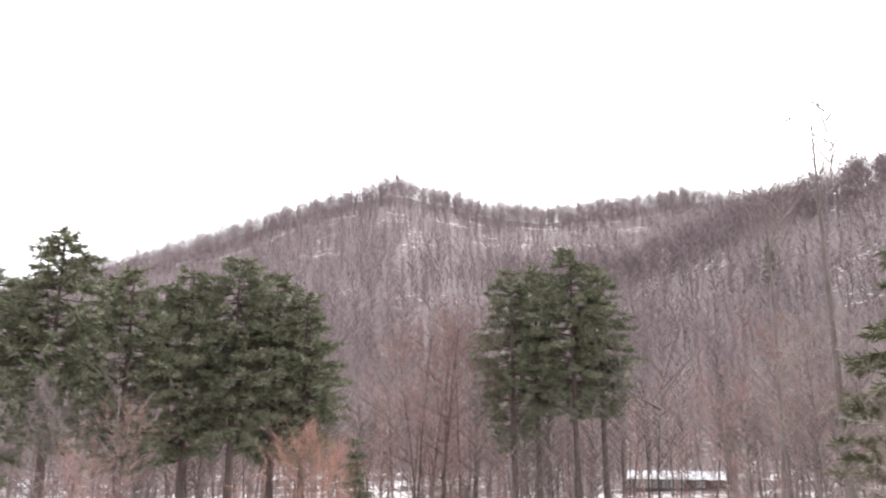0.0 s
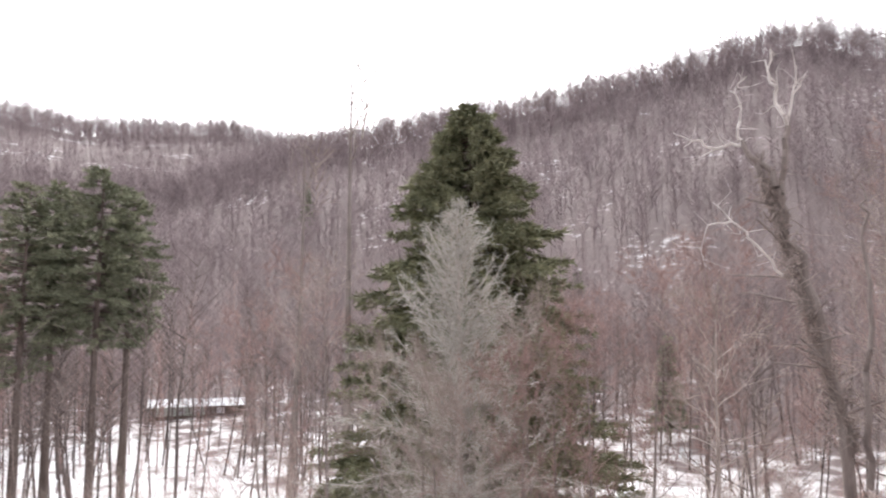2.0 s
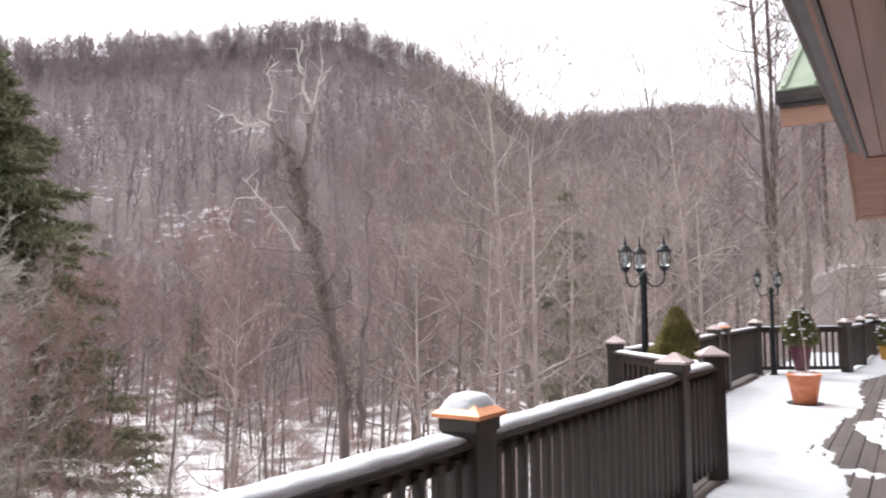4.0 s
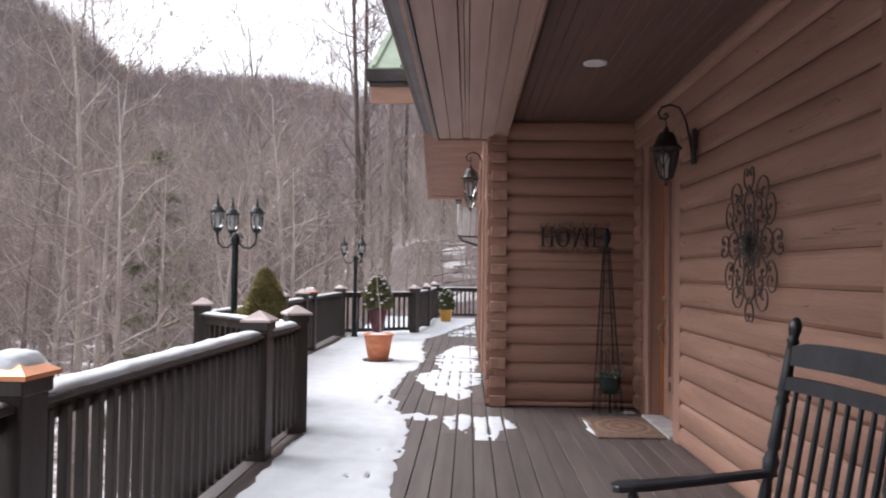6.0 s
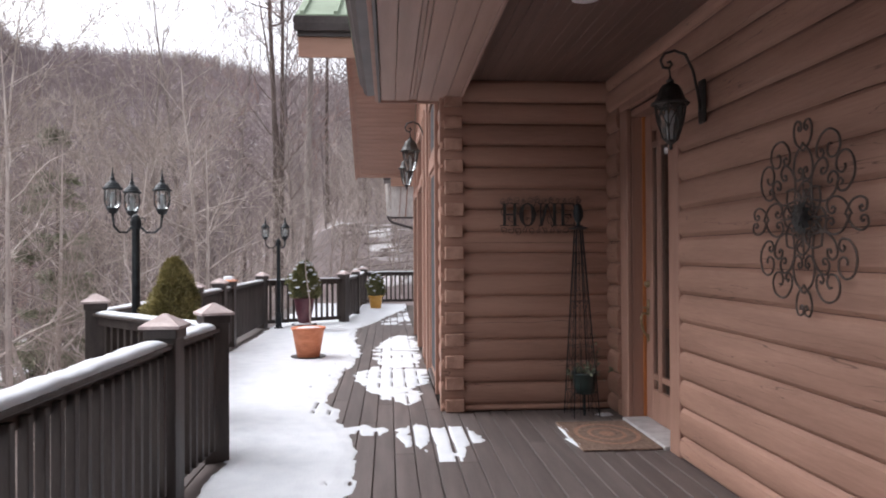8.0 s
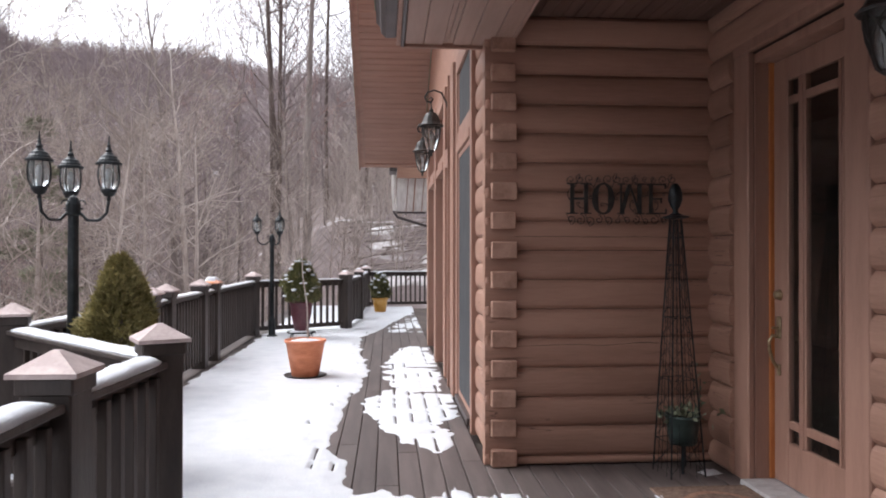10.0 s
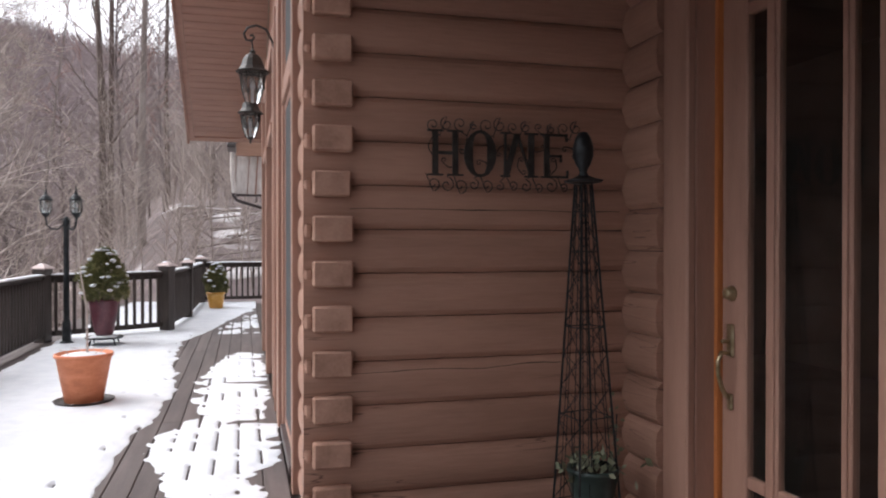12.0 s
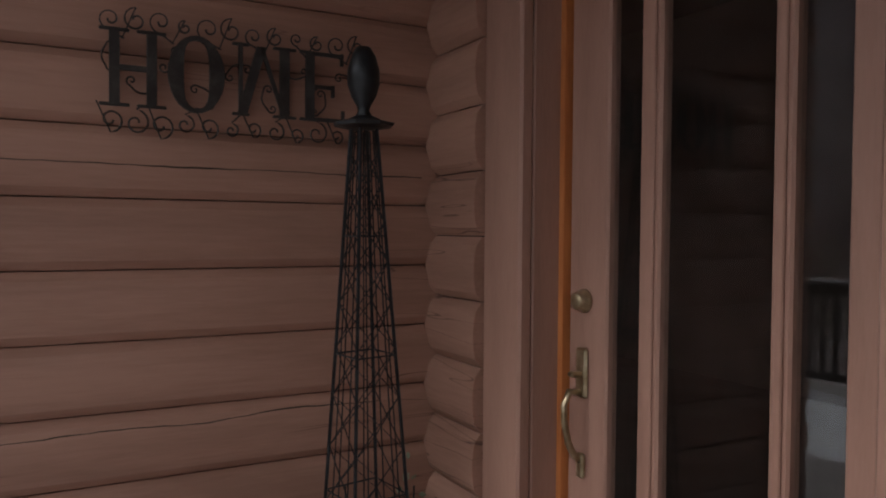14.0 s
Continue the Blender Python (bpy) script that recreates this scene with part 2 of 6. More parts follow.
def ground_material():
    """Snow over leaf litter: white on the valley floor, patchy and brown on the slopes."""
    m = bpy.data.materials.new("snowy_ground")
    m.use_nodes = True
    nt = m.node_tree
    bsdf = nt.nodes["Principled BSDF"]
    geo = nt.nodes.new("ShaderNodeNewGeometry")
    sep = nt.nodes.new("ShaderNodeSeparateXYZ")
    nt.links.new(geo.outputs["Position"], sep.inputs[0])
    n1, n2 = nt.nodes.new("ShaderNodeTexNoise"), nt.nodes.new("ShaderNodeTexNoise")
    for n, s in ((n1, .035), (n2, .45)):
        n.inputs["Scale"].default_value, n.inputs["Detail"].default_value = s, 7
        nt.links.new(geo.outputs["Position"], n.inputs["Vector"])
    high = nt.nodes.new("ShaderNodeMapRange")
    high.inputs[1].default_value, high.inputs[2].default_value = -9.6, -5.5
    high.inputs[3].default_value, high.inputs[4].default_value = .112, -.075
    nt.links.new(sep.outputs[2], high.inputs[0])
    a = nt.nodes.new("ShaderNodeMath"); a.operation = "MULTIPLY_ADD"; a.inputs[1].default_value = .5
    nt.links.new(n2.outputs["Fac"], a.inputs[0])
    b = nt.nodes.new("ShaderNodeMath"); b.operation = "MULTIPLY_ADD"; b.inputs[1].default_value = .5
    nt.links.new(n1.outputs["Fac"], b.inputs[0])
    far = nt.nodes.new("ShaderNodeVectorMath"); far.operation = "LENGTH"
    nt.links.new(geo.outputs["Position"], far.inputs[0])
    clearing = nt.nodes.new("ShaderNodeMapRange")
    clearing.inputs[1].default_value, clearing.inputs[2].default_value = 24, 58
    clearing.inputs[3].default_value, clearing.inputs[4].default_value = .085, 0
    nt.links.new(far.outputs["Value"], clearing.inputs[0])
    both = nt.nodes.new("ShaderNodeMath"); both.operation = "ADD"
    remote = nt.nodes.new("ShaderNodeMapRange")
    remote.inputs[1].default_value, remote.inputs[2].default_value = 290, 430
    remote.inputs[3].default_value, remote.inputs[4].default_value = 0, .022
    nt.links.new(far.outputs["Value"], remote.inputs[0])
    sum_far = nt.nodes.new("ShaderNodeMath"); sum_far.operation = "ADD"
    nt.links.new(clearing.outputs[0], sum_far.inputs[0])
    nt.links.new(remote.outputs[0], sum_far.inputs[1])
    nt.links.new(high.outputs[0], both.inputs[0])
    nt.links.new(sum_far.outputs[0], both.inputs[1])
    nt.links.new(both.outputs[0], b.inputs[2])
    nt.links.new(b.outputs[0], a.inputs[2])
    rp = ramp(nt, [(.44, (.15, .115, .112)), (.52, (.19, .15, .145)), (.56, (.55, .52, .52)), (.62, (.8, .805, .82))])
    nt.links.new(a.outputs[0], rp.inputs[0])
    nt.links.new(rp.outputs[0], bsdf.inputs["Base Color"])
    bsdf.inputs["Roughness"].default_value = .85
    bp = nt.nodes.new("ShaderNodeBump")
    bp.inputs["Strength"].default_value, bp.inputs["Distance"].default_value = .5, .15
    nt.links.new(n2.outputs["Fac"], bp.inputs["Height"])
    nt.links.new(bp.outputs[0], bsdf.inputs["Normal"])
    return m


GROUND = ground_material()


# mesh helpers
def mesh_of(name, bm, mat, smooth=False):
    me = bpy.data.meshes.new(name)
    bmesh.ops.recalc_face_normals(bm, faces=bm.faces)
    bm.to_mesh(me)
    bm.free()
    me.materials.append(mat)
    if smooth:
        for p in me.polygons:
            p.use_smooth = True
    return me


def part(name, bm, mat, parent, label="", smooth=False):
    ob = new(name, mesh_of(name, bm, mat, smooth))
    ob.parent = parent
    if label:
        ob["label"] = label
    return ob


def thing(name, label, category, at=(0, 0, 0), turn=0.0, group="", kind=""):
    ob = new(name)
    ob.matrix_basis = pose(*at, 0, 0, turn)
    return tagged(ob, label, category, group, kind)


def block(bm, x0, x1, y0, y1, z0, z1, bevel=0.0):
    g = bmesh.ops.create_cube(bm, size=1, matrix=Matrix.Translation(((x0 + x1) / 2, (y0 + y1) / 2, (z0 + z1) / 2)) @ Matrix.Diagonal((abs(x1 - x0), abs(y1 - y0), abs(z1 - z0), 1)))
    if bevel:
        es = list({e for v in g["verts"] for e in v.link_edges})
        bmesh.ops.bevel(bm, geom=es, offset=bevel, segments=1, affect="EDGES")
    return bm


def box(x0, x1, y0, y1, z0, z1, bevel=0.0):
    return block(bmesh.new(), x0, x1, y0, y1, z0, z1, bevel)


def lathe(profile, seg=20, at=(0, 0, 0), bm=None):
    """A turned shape from (radius, height) pairs."""
    bm = bm or bmesh.new()
    rings = []
    for r, z in profile:
        rings.append([bm.verts.new((at[0] + r * math.cos(2 * math.pi * k / seg), at[1] + r * math.sin(2 * math.pi * k / seg), at[2] + z)) for k in range(seg)])
    for a, b in zip(rings, rings[1:]):
        for k in range(seg):
            bm.faces.new((a[k], a[(k + 1) % seg], b[(k + 1) % seg], b[k]))
    for ring in (rings[0], rings[-1]):
        try:
            bm.faces.new(ring)
        except ValueError:
            pass
    return bm


def tube(points, radius, sides=6, bm=None, radii=None):
    """A round bar along a line of points."""
    bm = bm or bmesh.new()
    pts = [Vector(p) for p in points]
    rings = []
    side = None
    for i, p in enumerate(pts):
        d = (pts[min(i + 1, len(pts) - 1)] - pts[max(i - 1, 0)]).normalized()
        if side is None:
            side = d.orthogonal().normalized()
        side = (side - d * side.dot(d)).normalized()
        up = d.cross(side)
        r = radii[i] if radii else radius
        rings.append([bm.verts.new(p + (side * math.cos(2 * math.pi * k / sides) + up * math.sin(2 * math.pi * k / sides)) * r) for k in range(sides)])
    for a, b in zip(rings, rings[1:]):
        for k in range(sides):
            bm.faces.new((a[k], a[(k + 1) % sides], b[(k + 1) % sides], b[k]))
    bm.faces.new(rings[0]), bm.faces.new(rings[-1])
    return bm


def extrude_profile(profile, axis, a, b, bm=None):
    """A bar with the cross-section profile (pairs u, z) from a to b along x or y."""
    bm = bm or bmesh.new()
    ends = []
    for s in (a, b):
        ends.append([bm.verts.new((s, u, z) if axis == "x" else (u, s, z)) for u, z in profile])
    n = len(profile)
    for k in range(n):
        bm.faces.new((ends[0][k], ends[0][(k + 1) % n], ends[1][(k + 1) % n], ends[1][k]))
    bm.faces.new(ends[0]), bm.faces.new(ends[1])
    return bm


# ---- the log house ----
COURSE = 0.2


def log_bar(axis, face, out, a, b, z0, z1, back=0.09):
    """One half-round log course; the outer face bulges towards out (-1 or 1)."""
    h = z1 - z0
    prof = [(face - out * back, z0 + .002), (face, z0 + .002)]
    for k in range(1, 8):
        s = k / 8
        prof.append((face + out * .03 * math.sin(math.pi * s) ** .38, z0 + .002 + (h - .004) * s))
    prof += [(face, z1 - .002), (face - out * back, z1 - .002)]
    return extrude_profile(prof, axis, a, b)


def log_wall(wall, axis, face, out, a, b, top, phase, holes, mat):
    z = phase - COURSE
    while z < top:
        z0, z1 = max(z, .0), min(z + COURSE, top)
        if z1 - z0 > .03:
            cuts = [(a, b)]
            for h0, h1, hz0, hz1 in holes:
                if z1 > hz0 + .02 and z0 < hz1 - .02:
                    cuts = [c for lo, hi in cuts for c in ((lo, min(hi, h0)), (max(lo, h1), hi)) if c[1] - c[0] > .03]
            for lo, hi in cuts:
                part("log", log_bar(axis, face, out, lo, hi, z0, z1), mat, wall, smooth=False)
        z += COURSE


def structure(name, bm, mat, label, category):
    return tagged(new(name, mesh_of(name, bm, mat)), label, category, kind="structure")


CEIL_Z = 3.06
# entry wall with the door and a window
DOOR = (10.24, 11.67, 0.0, 2.72)
WINDOW = (4.9, 7.09, .55, 2.6)
bm = bmesh.new()
for y0, y1, z0, z1 in ((-3, WINDOW[0], 0, 3.3), (WINDOW[0], WINDOW[1], 0, WINDOW[2]), (WINDOW[0], WINDOW[1], WINDOW[3], 3.3),
                       (WINDOW[1], DOOR[0], 0, 3.3), (DOOR[0], DOOR[1], DOOR[3], 3.3), (DOOR[1], 12.2, 0, 3.3)):
    block(bm, 1.57, 1.72, y0, y1, z0, z1)
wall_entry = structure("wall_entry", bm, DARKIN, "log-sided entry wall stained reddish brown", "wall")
log_wall(wall_entry, "y", 1.555, -1, -3, 11.99, CEIL_Z + .02, .16, [DOOR, WINDOW], LOG_Y)

# short return wall that carries the sign
wall_return = structure("wall_return", box(.02, 1.57, 12.09, 12.2, 0, 3.4), DARKIN, "log-sided return wall stained reddish brown", "wall")
log_wall(wall_return, "x", 12.0, -1, -.035, 1.56, CEIL_Z + .02, .06, [], LOG_X)

# front wall along the deck, with tall window units
WX = .0
UNITS = ((13.18, 14.3, .06, 2.42), (15.75, 16.85, .06, 2.42), (17.45, 18.6, .06, 2.42))
TRANSOMS = tuple((a, b, 2.62, 3.35) for a, b, *_ in UNITS)
END_Y = 19.3
bm = bmesh.new()
ys = [12.2] + [v for u in UNITS for v in u[:2]] + [END_Y]
for k in range(0, len(ys), 2):
    block(bm, .07, .2, ys[k], ys[k + 1], 0, 3.36)
for a, b, *_ in UNITS:
    for z0, z1 in ((0, .06), (2.42, 2.62), (3.35, 3.36)):
        block(bm, .07, .2, a, b, z0, z1)
wall_front = structure("wall_front", bm, TRIM, "tall window wall facing the deck, stained reddish brown", "wall")
log_wall(wall_front, "y", .03, -1, 12.02, 12.84, 3.36, .16, [], LOG_Y)
# gable wall above
bm = bmesh.new()
g = [bm.verts.new((x, y, z)) for x in (.08, .2) for y, z in ((11.7, 3.36), (END_Y, 3.36), (23.2, 3.36), (17.5, 6.2))]
for f in ((0, 1, 2, 3), (7, 6, 5, 4), (0, 1, 5, 4), (1, 2, 6, 5), (2, 3, 7, 6), (3, 0, 4, 7)):
    bm.faces.new([g[k] for k in f])
wall_gable = structure("wall_gable", bm, GABLE, "stained board gable wall above the windows", "wall")
wall_end = structure("wall_end", box(.2, 6, END_Y - .15, END_Y, 0, 3.36), LOG_X, "log end wall behind the deck", "wall")
# Plain room shell added behind the glass so that the panes stay dark.
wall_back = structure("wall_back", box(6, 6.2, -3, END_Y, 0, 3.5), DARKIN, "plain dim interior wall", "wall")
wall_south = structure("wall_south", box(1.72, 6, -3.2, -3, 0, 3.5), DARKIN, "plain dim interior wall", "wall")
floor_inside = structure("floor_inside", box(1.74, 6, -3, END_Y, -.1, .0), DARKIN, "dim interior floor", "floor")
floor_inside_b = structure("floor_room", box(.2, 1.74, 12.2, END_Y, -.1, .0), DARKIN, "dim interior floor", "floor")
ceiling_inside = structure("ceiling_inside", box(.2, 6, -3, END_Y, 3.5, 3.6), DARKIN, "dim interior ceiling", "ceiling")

# Unseen end wall, added to hold back light from behind the porch.
wall_unseen_end = structure("wall_unseen_end", box(-2.0, 1.57, .1, .4, -.1, 3.3), DARKIN, "unseen log-sided wall added to cut light at the porch end", "wall")
log_wall(wall_unseen_end, "x", .42, 1, -2.0, 1.55, CEIL_Z + .2, .06, [], LOG_X)

# drying cracks along two courses of the return wall
for z0, z_mid, x_from, x_to, wob in ((1.46, 1.55, .17, 1.5, .004), (.66, .818, .17, 1.35, .013)):
    pts, widths = [], []
    for k in range(45):
        x = x_from + (x_to - x_from) * k / 44
        z = z_mid + wob * noise.noise((x * 3.3, z0, 1)) * 1.6 + .003 * noise.noise((x * 24, z0, 5))
        pts.append((x, 12 - .03 * math.sin(math.pi * (z - z0) / .2) ** .38 + .0004, z))
        widths.append(.0012 + .0022 * abs(noise.noise((x * 7, 2, z0))))
    part("crack", tube(pts, 0, 5, radii=widths), SOIL, wall_return, "dark drying crack")

# butt ends of the front logs, proud of the return wall
for k in range(16):
    z = .2 * k
    if z + .117 > CEIL_Z:
        break
    d = .062 + .02 * random.random()
    x1 = .176 + .006 * random.uniform(-1, 1)
    bm = box(.004, x1, 12 - d, 12.005, z + .003, z + .118, .008)
    part("log_end", bm, LOG_END, wall_return, "sawn log end with end grain")
    # lit end of the log beneath
    bm = box(-.03, .006, 11.985 - .02 * random.random(), 12.1, z + .012, z + .085, .01)
    part("log_end", bm, LOG_END, wall_return)

# trim boards of the front wall
BOARDS = ((12.84, 12.94, -.032), (12.945, 13.06, -.018), (13.065, 13.18, -.004), (14.3, 14.42, -.012), (14.425, 14.72, -.04), (14.725, 15.0, -.02), (15.0, 15.06, -.045),
          (15.55, 15.75, -.035), (16.85, 17.05, -.06), (17.28, 17.45, -.04), (18.6, 18.78, -.06), (19.1, 19.3, -.04))
for a, b, d in BOARDS:
    part("trim_board", box(d, .07, a + .001, b - .001, 0, 3.36, .005), TRIM, wall_front)
for a, b, z0, z1, d in ((13.182, 14.298, 2.42, 2.5, -.018), (13.182, 14.298, 2.505, 2.62, -.006), (13.182, 14.298, 3.2, 3.36, -.018),
                        (15.062, 15.548, 2.42, 2.62, -.03), (15.752, 16.848, 2.42, 2.52, -.05), (15.752, 16.848, 2.53, 2.62, -.03), (15.752, 16.848, 3.2, 3.36, -.045),
                        (17.452, 18.598, 2.42, 2.52, -.05), (17.452, 18.598, 2.53, 2.62, -.03), (17.452, 18.598, 3.2, 3.36, -.045)):
    part("trim_board", box(d, .065, a, b, z0, z1, .005), TRIM, wall_front)
part("trim_board", box(-.03, .07, 13.18, 14.3, .0, .058, .005), GUTTER, wall_front, "worn dark grey sill")
for n, (a, b, z0, z1) in enumerate(UNITS + TRANSOMS):
    win = thing("window_%d" % (n + 1), "dark glazed window in a stained wooden frame", "window", kind="structure")
    fr = bmesh.new()
    near = n % 3 == 0
    f0, w = (.006, .05) if near else (.04, .07)
    for q in ((a, a + w, z0, z1), (b - w, b, z0, z1), (a + w, b - w, z0, z0 + w), (a + w, b - w, z1 - w, z1)):
        block(fr, f0, .12, *q, .003)
    part("window_frame", fr, TRIM, win)
    g0 = .012 if near else .075
    pane = part("pane", box(g0, g0 + .008, a + w - .01, b - w + .01, z0 + w - .01, z1 - w + .01), SCREEN if near else GLASS, win, "dark grey insect screen" if near else "dark reflecting glass")
    pane.visible_shadow = False

# window in the entry wall
win = thing("window_7", "dark window with a stained wooden casing", "window", kind="structure")
fr = bmesh.new()
a, b, z0, z1 = WINDOW
for q in ((a, a + .19, z0, z1), (b - .19, b, z0 - .15, z1 + .1), (a + .19, b - .19, z0, z0 + .12), (a + .19, b - .19, z1 - .12, z1)):
    block(fr, 1.49, 1.6, *q, .006)
part("window_frame", fr, TRIM, win)
fr = bmesh.new()
for q in ((b - .25, b - .191, z0 + .1, z1 - .1), (a + .191, a + .25, z0 + .1, z1 - .1)):
    block(fr, 1.53, 1.6, *q, .004)
part("sash", fr, IRON, win, "dark window sash")
pane = part("pane", box(1.6, 1.61, a + .15, b - .15, z0 + .05, z1 - .05), GLASS, win)
pane.visible_shadow = False

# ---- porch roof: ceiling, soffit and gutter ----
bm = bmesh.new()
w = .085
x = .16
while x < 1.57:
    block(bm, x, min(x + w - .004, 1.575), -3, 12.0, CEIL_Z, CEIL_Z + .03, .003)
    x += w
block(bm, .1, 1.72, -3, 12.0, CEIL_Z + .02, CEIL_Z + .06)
ceiling = structure("ceiling", bm, CEIL, "narrow tongue-and-groove porch ceiling, stained brown with porch shade in its colour", "ceiling")
SOF_Z = 2.89
soffit = thing("porch_soffit", "wide board soffit under the porch eave with a vent strip", "soffit", kind="structure")
xs = [-.575, -.445, -.31, -.275, -.24, -.115, .03, .15]
for k, (a, b) in enumerate(zip(xs, xs[1:])):
    vent = b - a < .05
    part("soffit_vent" if vent else "soffit_board", box(a + .002, b - .002, -3, 12.14, SOF_Z + (.012 if vent else 0), SOF_Z + .03, .003), SOFFIT, soffit)
part("beam_side", box(.15, .175, -3, 11.95, SOF_Z - .004, CEIL_Z + .01, .003), SOFFIT, soffit)
part("end_trim", box(-.6, .12, 12.142, 12.175, SOF_Z - .02, SOF_Z + .17, .004), TRIM, soffit)
part("edge_trim", box(-.6, -.577, -3, 12.14, SOF_Z - .018, SOF_Z + .05, .003), GUTTER, soffit)
part("fascia", box(-.63, -.601, -3, 12.18, SOF_Z - .002, SOF_Z + .2, .003), TRIM, soffit)
gut = bmesh.new()
prof = [(-.632, SOF_Z + .17), (-.632, SOF_Z + .05), (-.70, SOF_Z + .045), (-.735, SOF_Z + .075), (-.745, SOF_Z + .12), (-.77, SOF_Z + .15), (-.77, SOF_Z + .17)]
extrude_profile(prof, "y", -3, 12.16, gut)
part("gutter", gut, GUTTER, soffit, "dark brown metal gutter")
bm = bmesh.new()
v = [bm.verts.new(p) for p in ((-.78, -3, 3.07), (1.72, -3, 3.9), (1.72, 11.99, 3.9), (-.78, 11.99, 3.07), (-.78, -3, 3.1), (1.72, -3, 3.95), (1.72, 11.99, 3.95), (-.78, 11.99, 3.1))]
for f in ((0, 1, 2, 3), (7, 6, 5, 4), (0, 4, 5, 1), (1, 5, 6, 2), (2, 6, 7, 3), (3, 7, 4, 0)):
    bm.faces.new([v[k] for k in f])
structure("roof_porch", bm, GREENROOF, "green metal porch roof", "roof")

downlight = thing("recessed_downlight", "round recessed ceiling light with a white rim, switched off", "ceiling light", at=(.73, 9.71, CEIL_Z))
part("rim", lathe([(.065, -.012), (.088, -.014), (.092, -.004), (.092, 0), (.06, .0)], 28), WHITE, downlight, "white rim", True)
part("reflector", lathe([(.064, -.008), (.058, .004), (.02, .018)], 24), SILL, downlight, "grey reflector", True)

# ---- gabled main roof ----
NEAR_Y, FAR_Y, RIDGE_Y, EAVE_Z, PITCH, RAKE_X = 11.9, 23.6, 17.55, 3.41, .5, -1.31
RIDGE_Z = 6.36
PITCH_NEAR = (RIDGE_Z - EAVE_Z) / (RIDGE_Y - NEAR_Y)
roof = thing("gable_roof", "gabled roof of green ribbed metal with boarded eaves", "roof", kind="structure")


def slope_slab(y0, y1, x0, x1, z_off, thick, bm=None):
    bm = bm or bmesh.new()
    zz = lambda y: RIDGE_Z - (y - RIDGE_Y) * PITCH if y > RIDGE_Y else RIDGE_Z - (RIDGE_Y - y) * PITCH_NEAR
    v = [bm.verts.new((x, y, zz(y) + z_off + t)) for t in (0, thick) for x, y in ((x0, y0), (x1, y0), (x1, y1), (x0, y1))]
    for f in ((3, 2, 1, 0), (4, 5, 6, 7), (0, 1, 5, 4), (1, 2, 6, 5), (2, 3, 7, 6), (3, 0, 4, 7)):
        bm.faces.new([v[k] for k in f])
    return bm


for a, b in ((NEAR_Y - .06, RIDGE_Y), (RIDGE_Y, FAR_Y)):
    part("roof_sheet", slope_slab(a, b, RAKE_X - .02, 4, .2, .02), GREENROOF, roof, "green ribbed metal sheet")
    x = RAKE_X + .02
    while x < .8:
        part("seam_rib", slope_slab(a, b, x, x + .035, .222, .03), GREENROOF, roof)
        x += .3
part("rake_board", slope_slab(NEAR_Y, RIDGE_Y, RAKE_X, RAKE_X + .035, .0, .2), TRIM, roof)
part("rake_board", slope_slab(RIDGE_Y, FAR_Y, RAKE_X, RAKE_X + .035, -.06, .26), GABLE, roof)
# boarded underside of the far overhang, courses across
step = .145
y = RIDGE_Y
while y < FAR_Y - .12:
    part("soffit_board", slope_slab(y, min(y + step - .01, FAR_Y - .1), RAKE_X + .13, .08, .02, .02), GABLE, roof)
    y += step
part("edge_trim", slope_slab(RIDGE_Y, FAR_Y, RAKE_X + .036, RAKE_X + .128, .0, .03), GABLE, roof)
part("eave_trim", slope_slab(FAR_Y - .1, FAR_Y, RAKE_X + .13, .08, .0, .03), GABLE, roof)
part("soffit_board", slope_slab(NEAR_Y, RIDGE_Y, RAKE_X + .036, .08, .02, .02), GABLE, roof)
# near eave: boxed fascia with gutter
part("fascia", box(RAKE_X, .6, NEAR_Y, NEAR_Y + .03, EAVE_Z - .18, EAVE_Z + .04, .004), GABLE, roof)
part("drip_edge", box(RAKE_X - .01, .6, NEAR_Y - .03, NEAR_Y - .002, EAVE_Z + .0, EAVE_Z + .05, .003), GUTTER, roof)
gut = bmesh.new()
extrude_profile([(NEAR_Y - .032, EAVE_Z + .15), (NEAR_Y - .032, EAVE_Z + .04), (NEAR_Y - .09, EAVE_Z + .04), (NEAR_Y - .125, EAVE_Z + .09), (NEAR_Y - .14, EAVE_Z + .15)], "x", RAKE_X - .03, .6, gut)
part("gutter", gut, GUTTER, roof, "dark brown metal gutter")

# lower roof beyond, with pale panels and a downspout
lower = thing("lower_roof", "lower boarded eave with pale panels and a brown downspout", "roof", kind="structure")
bm = bmesh.new()
quad = ((-.42, 25.9, 3.33), (.46, 25.9, 3.33), (.3, 26.3, 2.5), (-.46, 26.3, 2.52))
v = [bm.verts.new(p) for p in quad] + [bm.verts.new((x, y + .05, z + .02)) for x, y, z in quad]
for f in ((0, 1, 2, 3), (7, 6, 5, 4), (0, 4, 5, 1), (1, 5, 6, 2), (2, 6, 7, 3), (3, 7, 4, 0)):
    bm.faces.new([v[k] for k in f])
part("pale_panel", bm, WHITEPANEL, lower, "pale panel")
for x, w in ((-.16, .012), (.02, .02), (.24, .012)):
    part("rib", tube([(x, 25.885, 3.33), (x - .05, 26.29, 2.5)], w, 4), GABLE, lower)
# pale upright bar along the panel's left edge
part("pale_upright_bar", tube([(-.53, 25.95, 3.42), (-.53, 26.0, 3.0), (-.5, 26.25, 2.55)], .05, 8), WHITEPANEL, lower, "pale upright bar")
bm = bmesh.new()
v = [bm.verts.new((x, y, z)) for y in (25.7, 25.86) for x, z in ((-.44, 3.32), (.6, 3.32), (.6, 3.97), (-.44, 3.59))]
